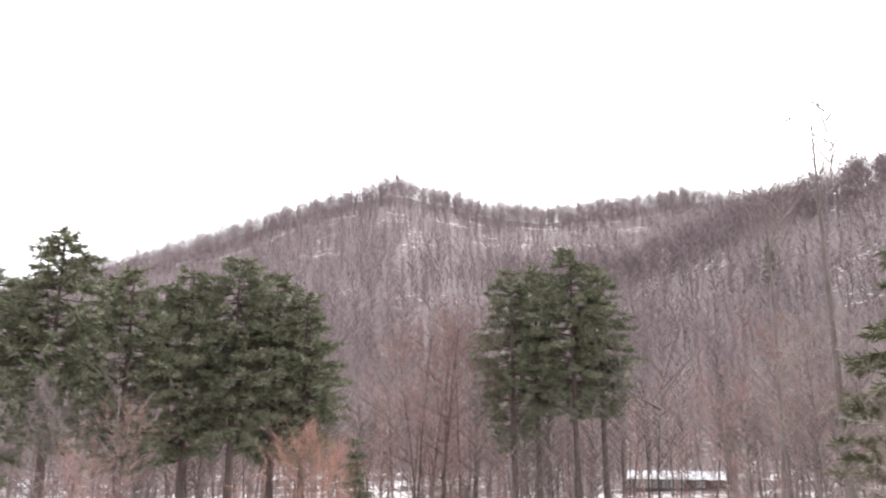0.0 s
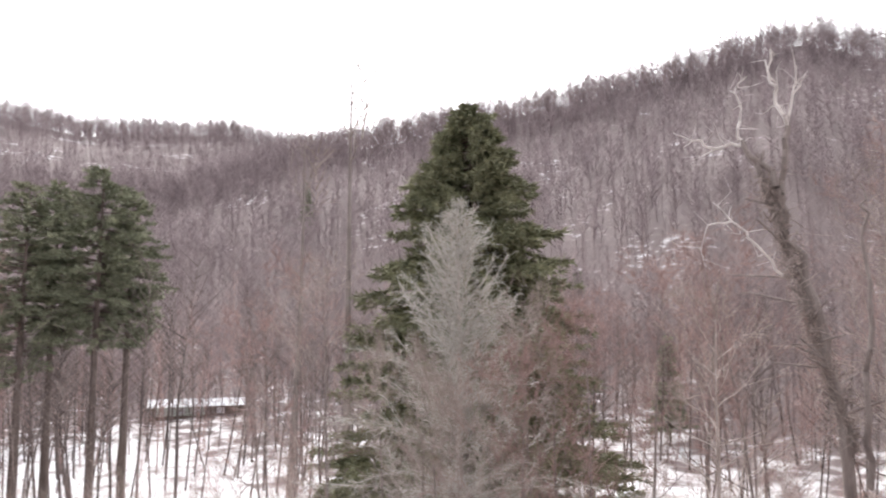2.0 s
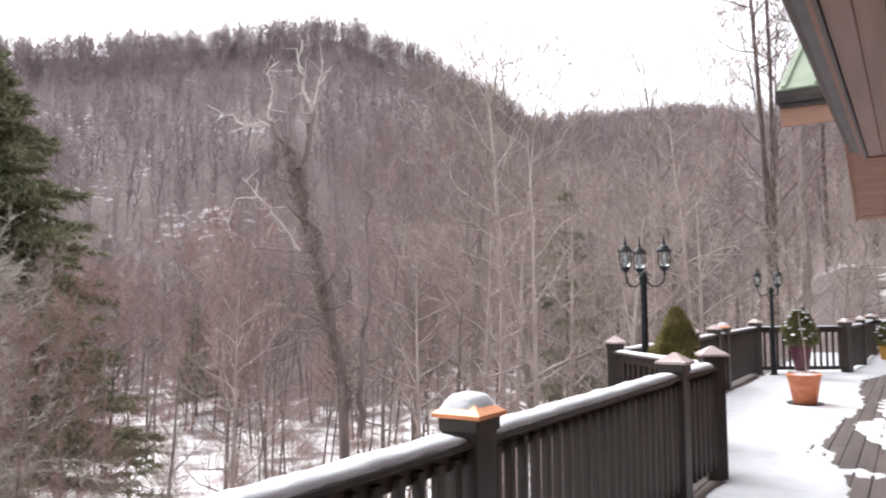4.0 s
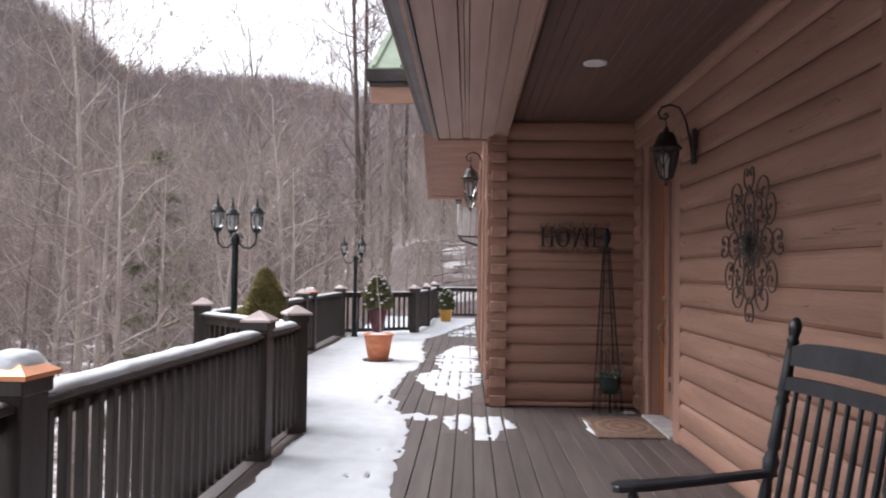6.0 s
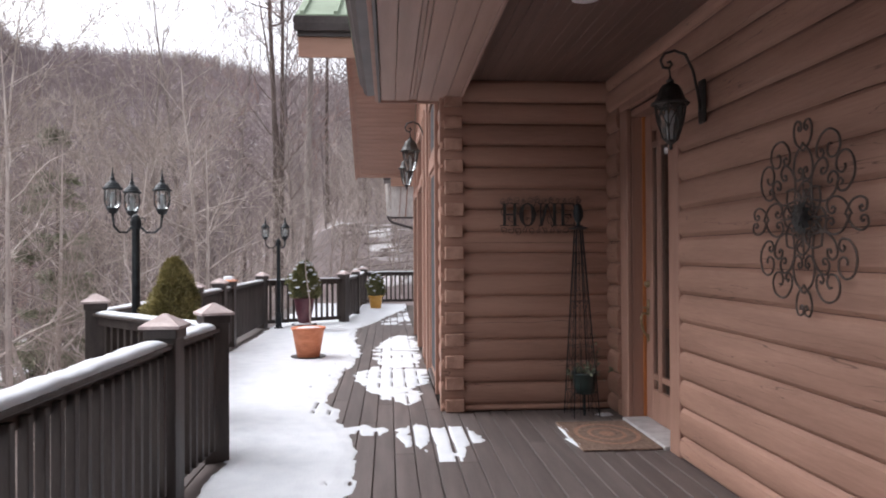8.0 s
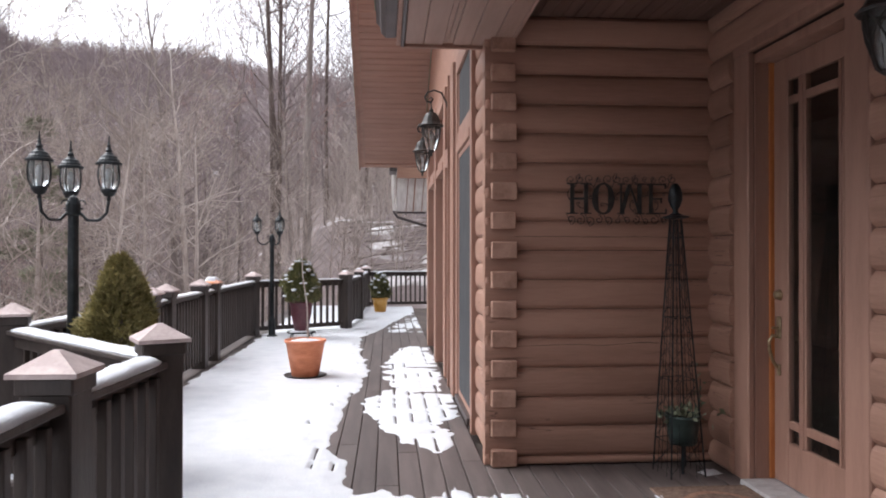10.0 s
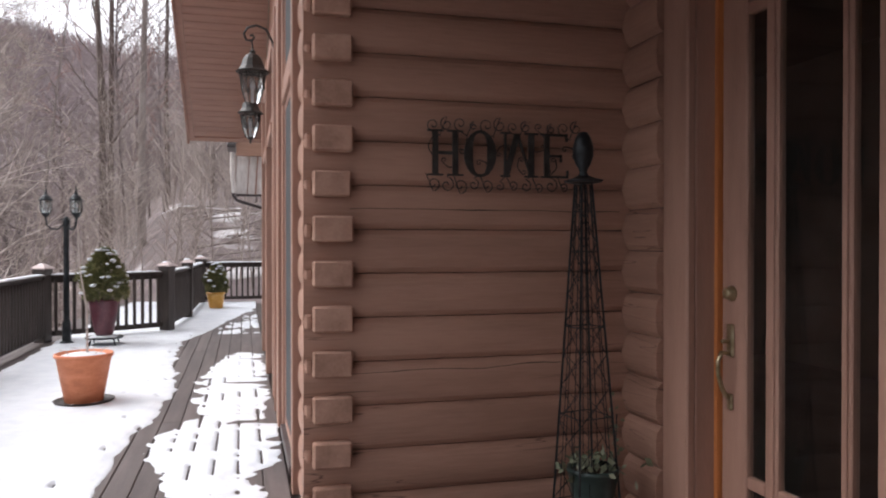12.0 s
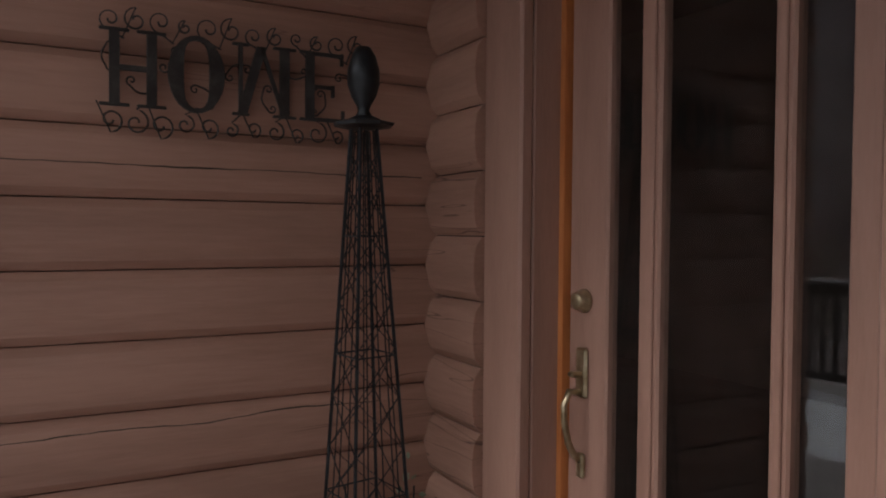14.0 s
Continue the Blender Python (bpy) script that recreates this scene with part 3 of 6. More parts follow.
for f in ((0, 1, 2, 3), (7, 6, 5, 4), (0, 4, 5, 1), (1, 5, 6, 2), (2, 6, 7, 3), (3, 7, 4, 0)):
    bm.faces.new([v[k] for k in f])
part("gable_board", bm, GABLE, lower)
bm = bmesh.new()
v = [bm.verts.new((x, y, z)) for y in (25.62, 26.7) for x, z in ((-.6, 3.56), (.6, 3.995), (.6, 4.05), (-.6, 3.61))]
for f in ((0, 1, 2, 3), (7, 6, 5, 4), (0, 4, 5, 1), (1, 5, 6, 2), (2, 6, 7, 3), (3, 7, 4, 0)):
    bm.faces.new([v[k] for k in f])
part("roof_edge", bm, GUTTER, lower)
part("gutter", box(-.64, -.45, 25.58, 26.6, 3.48, 3.58, .02), GUTTER, lower, "dark gutter")
part("eave_edge", box(-.46, .3, 26.28, 26.34, 2.46, 2.51, .006), GUTTER, lower)
part("downspout", tube([(-.52, 26.25, 2.62), (-.51, 26.25, 2.47), (-.42, 26.25, 2.36), (.45, 26.25, 2.1)], .036, 8), GUTTER, lower, "brown downspout elbow", True)
part("post", box(.35, .5, 26.3, 26.45, -.2, 3.5, .008), GABLE, lower)

# ---- the door ----
casing = thing("door_casing", "wide stained door casing with a bare pine jamb edge", "door frame", kind="structure")
part("casing_board", box(1.555, 1.6, 11.47, 11.665, 0, 2.7, .008), TRIM, casing)
part("casing_board", box(1.53, 1.6, 10.245, 10.44, 0, 2.7, .008), TRIM, casing)
part("casing_board", box(1.55, 1.6, 10.245, 11.665, 2.7, 2.86, .008), TRIM, casing)
part("jamb", box(1.6, 1.76, 11.47, 11.64, 0, 2.69, .004), TRIM, casing)
part("jamb", box(1.6, 1.76, 10.27, 10.47, 0, 2.69, .004), TRIM, casing)
part("jamb", box(1.6, 1.76, 10.47, 11.47, 2.63, 2.69, .004), TRIM, casing)
part("jamb_edge", box(1.69, 1.75, 11.448, 11.4695, .04, 2.63), ORANGE, casing, "bare orange pine edge")
part("threshold", box(1.5, 1.78, 10.47, 11.47, -.002, .035, .006), SILL, casing, "grey metal threshold")

door = thing("door_1", "stained glazed front door with a brass handle set, closed", "door", kind="structure")
DX0, DX1, DY0, DY1, DZ1 = 1.71, 1.755, 10.475, 11.444, 2.625
for name, q in (("stile", (11.282, DY1, .04, DZ1)), ("stile", (DY0, 10.606, .04, DZ1)), ("rail", (10.606, 11.282, .04, .3)), ("rail", (10.606, 11.282, 2.48, DZ1))):
    part(name, box(DX0, DX1, *q, .006), TRIM, door)
for a, b in ((11.095, 11.168), (10.726, 10.777)):
    bm = box(DX0 + .002, DX1, a, b, .3, 2.48, .006)
    block(bm, DX0 - .006, DX0 + .003, a + .015, b - .015, .3, 2.48, .003)
    part("muntin", bm, TRIM, door)
for z in (.41, 2.36):
    for a, b in ((10.607, 10.726), (10.777, 11.095), (11.168, 11.281)):
        part("muntin", box(DX0 + .004, DX1 - .002, a, b, z - .025, z + .025, .005), TRIM, door)
for a, b in ((10.6, 10.73), (10.77, 11.1), (11.16, 11.29)):
    for z0, z1 in ((.295, .39), (.43, 2.34), (2.38, 2.485)):
        p = part("pane", box(1.73, 1.736, a, b, z0, z1), GLASS, door)
        p.visible_shadow = False
LY = 11.375
dead = part("deadbolt", lathe([(.0, .0), (.033, .0), (.033, .008), (.024, .016), (.024, .03), (.018, .034), (0, .034)], 24), BRASS, door, "aged brass deadbolt", True)
dead.matrix_basis = pose(DX0, LY, 1.185, 0, -90, 0)
esc = part("escutcheon", box(DX0 - .014, DX0, LY - .024, LY + .024, .915, 1.055, .008), BRASS, door, "aged brass plate")
lev = part("thumb_latch", box(DX0 - .05, DX0 - .012, LY - .012, LY + .012, .975, .99, .004), BRASS, door)
grip = part("grip", tube([(DX0 - .012, LY, .93), (DX0 - .05, LY, .935), (DX0 - .068, LY + .0, .9), (DX0 - .066, LY, .85), (DX0 - .05, LY, .79), (DX0 - .03, LY, .755), (DX0 - .012, LY, .74)], .01, 8), BRASS, door, "curved brass grip", True)
part("grip_foot", box(DX0 - .016, DX0, LY - .016, LY + .016, .69, .76, .006), BRASS, door)
# ---- deck ----
deck = structure("deck_floor", box(-3.2, 1.72, 12.2, 27.4, -.35, -.06), DARKIN, "weathered grey-brown wooden deck boards", "floor")
deck_near = structure("deck_frame", box(-1.95, 1.72, -3, 12.2, -.35, -.06), DARKIN, "dark deck framing", "floor")
PITCH_B = .146
meshes = {}
nb = int((1.57 + 3.2) / PITCH_B) + 1
for k in range(nb):
    x1 = 1.57 - k * PITCH_B
    x0 = x1 - PITCH_B + .006
    xm = (x0 + x1) / 2
    start = -3.0
    if xm < -1.95:
        start = 10.7 + (-1.95 - xm) * 1.07
    stop = 11.99 if xm > .01 else 27.4
    y = start
    first = True
    while y < stop - .05:
        ln = (1.3 + 2.6 * ((k * 37) % 10) / 10) if first else 4.0
        first = False
        e = min(y + ln, stop)
        if stop - e < .5:
            e = stop
        L = round(e - y - .006, 3)
        if L not in meshes:
            meshes[L] = mesh_of("board", box(-(PITCH_B - .006) / 2, (PITCH_B - .006) / 2, 0, L, -.03, 0, .004), DECK)
        o = new("board", meshes[L])
        o.parent = deck if y > 8 else deck_near
        o.location = (xm, y, -.0005 * ((k * 7) % 5))
        y = e
# posts under the deck
for px, py in ((-1.5, 0), (-1.5, 4), (-1.5, 8), (-2.9, 13), (-2.9, 17), (-2.9, 20), (-1.2, 22), (-1.2, 26)):
    structure("deck_pillar", box(px - .1, px + .1, py - .1, py + .1, -9, -.35, .01), RAIL, "dark wooden deck pillar", "pillar")

# railing
POSTS = [(-2.0, .55), (-1.97, 2.0), (-1.93, 3.7), (-1.86, 6.55), (-1.81, 9.56), (-1.75, 10.52), (-3.13, 12.03), (-3.02, 14.5), (-3.03, 15.1),
         (-3.03, 16.55), (-3.03, 17.25), (-3.03, 20.3), (-1.47, 21.3), (-1.3, 23.4), (-1.25, 26.95), (.6, 27.15), (2.6, 27.3)]
SNOWY = {3: 1.0, 10: 1.0, 12: .6, 13: .7, 14: .7, 11: .5}


def heap(w, l, h, n=10, seed=1, ragged=.2):
    """A low rounded heap of snow, w across and l long."""
    rnd = random.Random(seed)
    bm = bmesh.new()
    grid = []
    for i in range(n + 1):
        row = []
        for j in range(n + 1):
            u, v = i / n * 2 - 1, j / n * 2 - 1
            r = min(1.0, (abs(u) ** 3 + abs(v) ** 3) ** (1 / 3))
            z = h * max(0, 1 - r ** 4) ** .5 * (1 + ragged * rnd.uniform(-1, 1))
            row.append(bm.verts.new((u * w / 2, v * l / 2, z)))
        grid.append(row)
    for i in range(n):
        for j in range(n):
            bm.faces.new((grid[i][j], grid[i + 1][j], grid[i + 1][j + 1], grid[i][j + 1]))
    return bm


railing = thing("deck_railing", "dark stained wooden deck railing with copper-capped posts", "railing")
for n, (px, py) in enumerate(POSTS):
    nxt = POSTS[min(n + 1, len(POSTS) - 1)]
    prv = POSTS[max(n - 1, 0)]
    ang = math.degrees(math.atan2(nxt[1] - prv[1], nxt[0] - prv[0])) - 90
    shiny = n in (3, 10)
    post = part("post", box(-.085, .085, -.085, .085, -.3, 1.03, .006), RAIL, railing, "dark stained square post")
    post.matrix_basis = pose(px, py, 0, 0, 0, ang)
    part("collar", box(-.096, .096, -.096, .096, .97, 1.03, .006), RAIL, post)
    cap = bmesh.new()
    b = [cap.verts.new((sx * .115, sy * .115, z)) for z in (1.03, 1.047) for sx, sy in ((-1, -1), (1, -1), (1, 1), (-1, 1))]
    c = [cap.verts.new((sx * .012, sy * .012, 1.112)) for sx, sy in ((-1, -1), (1, -1), (1, 1), (-1, 1))]
    cap.faces.new(b[:4]), cap.faces.new(c)
    for k in range(4):
        j = (k + 1) % 4
        cap.faces.new((b[k], b[j], b[4 + j], b[4 + k])), cap.faces.new((b[4 + k], b[4 + j], c[j], c[k]))
    part("cap", cap, COPPER if shiny else COPPER_OLD, post, "bright copper pyramid cap" if shiny else "dull pinkish copper pyramid cap")
    if n in SNOWY:
        s = SNOWY[n]
        bm = heap(.15 * s + .03, .18 * s + .02, .03 + .025 * s, 10, n, .1)
        sn = tagged(new("snow_clump", mesh_of("snow_clump", bm, SNOW, True)), "small heap of snow on a railing post cap", "snow")
        sn.matrix_basis = pose(px - .012, py + .015, 1.066, 0, 0, ang)

bal_mesh = mesh_of("baluster", box(-.02, .02, -.02, .02, .1, .885, .003), RAIL)
for n, (p, q) in enumerate(zip(POSTS, POSTS[1:])):
    dx, dy = q[0] - p[0], q[1] - p[1]
    L = math.hypot(dx, dy)
    ang = math.degrees(math.atan2(dy, dx)) - 90
    panel = part("top_rail", box(-.07, .07, .087, L - .087, .915, .945, .006), RAIL, railing, "dark flat top rail")
    panel.matrix_basis = pose(p[0], p[1], 0, 0, 0, ang)
    part("upper_rail", box(-.019, .019, .087, L - .087, .835, .914, .004), RAIL, panel)
    part("bottom_rail", box(-.019, .019, .087, L - .087, .075, .15, .004), RAIL, panel)
    cnt = max(1, int((L - .2) / .124))
    for k in range(cnt):
        o = new("baluster", bal_mesh)
        o.parent = panel
        o.location = (.032, .1 + (k + .5) * (L - .2) / cnt, 0)
    # snow lying along the rail
    rnd = random.Random(40 + n)
    bm = bmesh.new()
    rows = []
    m = max(6, int(L / .05))
    a0, a1 = .1 + rnd.random() * .03, L - .1 - rnd.random() * .03
    thick = .04 if n < 5 else .026
    for i in range(m + 1):
        s = i / m
        taper = min(1, s * m / 2.2, (1 - s) * m / 2.2)
        hh = thick * (.35 + .65 * taper) * (1 + .2 * noise.noise((i * .35, n * 3.1, 0)) + .12 * noise.noise((i * 1.7, n * 3.1, 8)))
        ww = .066 * (.8 + .2 * taper) * (1 + .12 * noise.noise((i * .5, n * 5.7, 4)))
        y = a0 + (a1 - a0) * s
        rows.append([bm.verts.new((math.cos(t) * ww, y, .944 + max(0, math.sin(t)) ** .6 * hh)) for t in [math.pi * k / 8 for k in range(9)]])
    for r0, r1 in zip(rows, rows[1:]):
        for k in range(8):
            bm.faces.new((r0[k], r0[k + 1], r1[k + 1], r1[k]))
        bm.faces.new((r0[0], r1[0], r1[8], r0[8]))
    bm.faces.new(rows[0]), bm.faces.new(rows[-1])
    sn = tagged(new("rail_snow", mesh_of("rail_snow", bm, SNOW, True)), "ridge of snow along the top rail", "snow", "snow on the railing")
    sn.matrix_basis = pose(p[0], p[1], 0, 0, 0, ang)

# snow on the deck boards
EDGE_Y = [-3, 9.2, 10.7, 11.2, 11.6, 12.1, 12.5, 12.75, 13.1, 13.6, 14.4, 14.9, 16.2, 17.4, 19.6, 20.9, 23.2, 25, 27.5]
EDGE_X = [-.66, -.72, -.76, -.84, -.93, -1.0, -1.14, -1.18, -1.13, -1.08, -1.03, -.97, -.92, -1.04, -1.15, -.84, -.42, -.1, .2]
DRIFT_Y = [12.4, 12.6, 12.9, 13.2, 13.5, 14.1, 14.5, 14.85, 15.0, 15.4, 16.4, 17.6, 18.4, 18.6]
DRIFT_L = [-.38, -.5, -.64, -.74, -.83, -.91, -.87, -.72, -.6, -.72, -.72, -.64, -.46, -.3]
DRIFT_R = [-.26, -.2, -.18, -.28, -.04, -.02, -.02, -.06, -.2, -.08, -.03, -.03, -.06, -.3]


def smooth(a, b, v):
    t = min(1.0, max(0.0, (v - a) / (b - a)))
    return t * t * (3 - 2 * t)


def snow_depth(x, y):
    n1 = noise.fractal((x * 2.2, y * 1.3, 1.7), 1.0, 2.0, 4)
    n2 = noise.fractal((x * 9, y * 4, 7.1), 1.0, 2.0, 3)
    n3 = noise.noise((x * 2.5, y * 4.5, 3.3))
    gap = abs(((1.57 - x) / PITCH_B) % 1.0 - .98)
    on_gap = min(gap, 1 - gap) < .06
    edge = float(np.interp(y, EDGE_Y, EDGE_X)) + n1 * .08 + n2 * .045
    depth = min((edge - x) * .14, .02)
    if y > 12.3:
        depth = min(depth, (x + 2.87 + .05 * n1 + .04 * n2) * .2)
    if y < 10.6:
        depth = min(depth, (x + 1.67 + .05 * n1 + .03 * n2) * .2)
    if on_gap and edge - x < .18 + .6 * max(0, n1) and n3 > .36:
        depth = -.008
    # the thinner drift beside the windows
    d2 = -1
    if 12.3 < y < 18.7:
        left = float(np.interp(y, DRIFT_Y, DRIFT_L)) + .05 * n1 + .07 * n2 + .09 * n3 * (abs(n3) > .3)
        right = float(np.interp(y, DRIFT_Y, DRIFT_R)) + .04 * n1 + .09 * n2
        slot = noise.noise((x * 1.7, y * 5.5, 11.0)) - .46 + .5 * smooth(-.25, -.05, x)
        d2 = min((x - left) * .06, (right - x) * .06, .012, -slot * .06 + .004)
    if x > -.02:
        d2 = -.01
    if on_gap and noise.noise((x * 2.5, y * 8, 5.3)) > .02 - .4 * n1:
        d2 = min(d2, -.006)
    # broken patches before the corner
    d3 = -1
    if 10.3 < y < 11.9 and -.95 < x < .3:
        # a thin tongue along the edge, and a longer melting one running towards the porch
        a3 = .17 - abs(y - 11.3) * .9 - abs(x + .68) * .35 + .1 * n2 + .06 * n1
        b3 = .2 - abs(y - 11.12 + .25 * max(0, x + .1)) * .8 - max(0, abs(x + .16) - .22) * 1.1 + .2 * n2 + .16 * n1
        c3 = .09 - abs(x + .07) * .9 - max(0, abs(y - 10.55) - .38) + .06 * n2
        d3 = max(a3, b3, c3) * .03
        d3 = min(d3, .007)
        if on_gap and n3 > -.35:
            d3 = min(d3, -.005)
    d4 = -1
    if y > 20.6 and x > -.7:
        d4 = min((n1 + n2 * .6 - .02) * .03, .008)
        if on_gap:
            d4 = min(d4, -.004)
    return max(depth, d2, d3, d4)


SNOW_Y0 = .6


def deck_snow():
    """Sheet of snow whose rim is cut along the line of zero depth."""
    sx, sy = PITCH_B / 7, .03
    x0 = 1.57 - .98 * PITCH_B - sx * int((1.57 + 3.16) / sx - 7)
    nx, ny = int(3.5 / sx), int((27.5 - SNOW_Y0) / sy)
    dep = np.full((nx + 1, ny + 1), -.02)
    for i in range(nx + 1):
        for j in range(ny + 1):
            x, y = x0 + i * sx, SNOW_Y0 + j * sy
            if (x > -1.93 or y > 10.7 + (-1.95 - x) * 1.07) and not (x > -1.45 and y > 27) and (x < -.02 or y < 11.9):
                dep[i, j] = max(-.02, snow_depth(x, y))
    verts, faces, index = [], [], {}

    def corner(i, j):
        if (i, j) not in index:
            index[i, j] = len(verts)
            d = dep[i, j]
            x, y = x0 + i * sx, SNOW_Y0 + j * sy
            z = .0035 + .8 * d + .0025 * noise.noise((x * 5, y * 5, 9)) * min(1, d / .01) + .001 * noise.noise((x * 25, y * 25, 4)) * min(1, d / .01)
            verts.append((x, y, z))
        return index[i, j]

    def rim(p, q):
        key = (min(p, q), max(p, q))
        if key not in index:
            index[key] = len(verts)
            a, b = key
            t = dep[a] / (dep[a] - dep[b])
            verts.append((x0 + (a[0] + (b[0] - a[0]) * t) * sx, SNOW_Y0 + (a[1] + (b[1] - a[1]) * t) * sy, .0012))
        return index[key]
    for i in range(nx):
        for j in range(ny):
            ring = ((i, j), (i + 1, j), (i + 1, j + 1), (i, j + 1))
            wet = [dep[p] > 0 for p in ring]
            if not any(wet):
                continue
            face = []
            for k in range(4):
                p, q = ring[k], ring[(k + 1) % 4]
                if wet[k]:
                    face.append(corner(*p))
                if wet[k] != wet[(k + 1) % 4]:
                    face.append(rim(p, q))
            faces.append(face)
    me = bpy.data.meshes.new("deck_snow")
    me.from_pydata(verts, [], faces)
    for p in me.polygons:
        p.use_smooth = True
    me.materials.append(SNOW)
    return tagged(new("deck_snow", me), "melting sheet of snow lying over the deck boards", "snow", kind="stuff")


deck_snow()


# ---- things on the porch and deck ----
def spiral(c, r0, turns, start, n=22, flip=1):
    """Points of a flat spiral that winds inwards from radius r0 (u, v pairs)."""
    out = []
    for k in range(n + 1):
        s = k / n
        a = start + flip * turns * 2 * math.pi * s
        r = r0 * (1 - .82 * s)
        out.append((c[0] + r * math.cos(a), c[1] + r * math.sin(a)))
    return out


def c_scroll(size, curl=.34):
    """A C-shaped scroll with both ends curled in, about size tall."""
    rc = size * curl / 2
    lo = spiral((size * .16, -size / 2 + rc), rc, 1.1, math.pi, 16, 1)
    hi = spiral((size * .16, size / 2 - rc), rc, 1.1, math.pi, 16, -1)
    bow = []
    x0, y0 = lo[0]
    for k in range(1, 10):
        s = k / 10
        y = y0 + (hi[0][1] - y0) * s
        bow.append((x0 - size * .13 * math.sin(math.pi * s), y))
    return list(reversed(lo)) + bow + hi


def placed(points, cx, cy, turn, mirror=1):
    c, s = math.cos(turn), math.sin(turn)
    return [(cx + (u * mirror) * c - v * s, cy + (u * mirror) * s + v * c) for u, v in points]


# wall medallion of iron scrolls
medal = thing("wall_medallion", "large round wall ornament of curled dark iron scrolls", "wall decor", (1.487, 8.57, 1.615))


def on_wall(pts, r=.0065, depth=0.0):
    return tube([(depth, -u, v) for u, v in pts], r, 5)


def iron(pts, r=.0062, depth=0.0):
    part("scroll", on_wall([(u * 1.04, v) for u, v in pts], r * .8, depth), BRONZE, medal)


def flow(pts, per=5):
    """A smooth curve through the given points."""
    out = []
    q = [pts[0]] + list(pts) + [pts[-1]]
    for a, b, c, d in zip(q, q[1:], q[2:], q[3:]):
        for k in range(per):
            t = k / per
            out.append(tuple(.5 * (2 * b[i] + (c[i] - a[i]) * t + (2 * a[i] - 5 * b[i] + 4 * c[i] - d[i]) * t * t + (3 * b[i] - a[i] - 3 * c[i] + d[i]) * t ** 3) for i in (0, 1)))
    return out + [pts[-1]]


HEART = ((0, -.075), (.05, -.035), (.066, .02), (.048, .06), (.016, .056), (.008, .03), (.022, .016), (.032, .028), (.024, .036))
SWIRL = ((.03, .022), (.014, .016), (.012, -.01), (.04, -.03), (.078, -.008), (.082, .04), (.045, .074), (-.01, .07), (-.05, .035), (-.062, -.02), (-.04, -.06), (-.008, -.058), (-.002, -.03), (-.022, -.024), (-.026, -.038))


def ring_of(shape, n, radius, start, scale, flip=0.0, mirrors=(1, -1), alternate=False):
    """Scrolls set round the centre; each point of the shape is (across, outwards)."""
    for k in range(n):
        a = start + 2 * math.pi * k / n
        for m in ((mirrors[k % 2],) if alternate else mirrors):
            pts = [(m * u * scale, v * scale) for u, v in flow(shape)]
            iron(placed(pts, radius * math.cos(a), radius * math.sin(a), a - math.pi / 2 + flip), .0072, .003 * m)


ring_of(HEART, 4, .405, 0, 1.08)
for side in (1, -1):
    ring_of(SWIRL, 4, .37, math.pi / 4 + side * .27, 1.12, 0, (side,))
ring_of(HEART, 4, .265, 0, 1.3, math.pi)
ring_of(HEART, 4, .225, math.pi / 4, 1.45)
ring_of(HEART, 4, .125, math.pi / 4, .95, math.pi)
ring_of(SWIRL, 4, .12, 0, .75, 0, (1,))
for k in range(4):
    a = k * math.pi / 2
    iron([(r * math.cos(a), r * math.sin(a)) for r in (.05, .14, .2)], .006)
blossom = bmesh.new()
for layer, (count, rad, lift) in enumerate(((11, .088, -.01), (9, .066, -.02), (6, .04, -.028))):
    for k in range(count):
        a = 2 * math.pi * k / count + layer * .3
        c, sn = math.cos(a), math.sin(a)
        v = [blossom.verts.new((x, -(u * c - w * sn), u * sn + w * c)) for u, w, x in ((.0, 0, lift), (rad * .6, rad * .33, lift - .006), (rad, 0, lift - .002), (rad * .6, -rad * .33, lift - .006), (rad * .6, 0, lift + .008))]
        for f in ((0, 1, 2, 3), (0, 4, 1), (1, 4, 2), (2, 4, 3), (3, 4, 0)):
            blossom.faces.new([v[i] for i in f])
part("standoff", box(0, .042, -.012, .012, -.012, .012), IRON, medal)
part("blossom", blossom, IRON, medal, "layered dark iron flower")

# the sign
def serif_bar(bm, x0, x1, z0, z1, serif=.026, t=.009):
    """An upright letter stroke with a serif at its head and foot."""
    block(bm, x0, x1, 0, .012, z0, z1)
    for z in (z0, z1 - t):
        block(bm, x0 - serif, x1 + serif, -.001, .011, z, z + t, .002)


sign = thing("home_sign", "dark iron word sign with curled scrollwork, fixed to the wall", "sign", (.515, 11.925, 1.69))
LH = .225
bm = bmesh.new()
serif_bar(bm, .028, .056, 0, LH), serif_bar(bm, .128, .156, 0, LH)
block(bm, .056, .128, .002, .01, LH / 2 - .008, LH / 2 + .008)
part("letter_h", bm, IRON, sign, "iron letter H")
bm = bmesh.new()
N = 28
rings = []
for k in range(N):
    a = 2 * math.pi * k / N
    cx, cz = .268, LH / 2
    wid = .033 * abs(math.cos(a)) + .012
    o = (cx + .082 * math.cos(a), cz + (LH / 2 + .004) * math.sin(a))
    i = (cx + (.082 - wid) * math.cos(a), cz + (LH / 2 - .01) * math.sin(a))
    rings.append([bm.verts.new((o[0], 0, o[1])), bm.verts.new((o[0], .012, o[1])), bm.verts.new((i[0], .012, i[1])), bm.verts.new((i[0], 0, i[1]))])
for k in range(N):
    a, b = rings[k], rings[(k + 1) % N]
    for j in range(4):
        bm.faces.new((a[j], a[(j + 1) % 4], b[(j + 1) % 4], b[j]))
part("letter_o", bm, IRON, sign, "iron letter O")


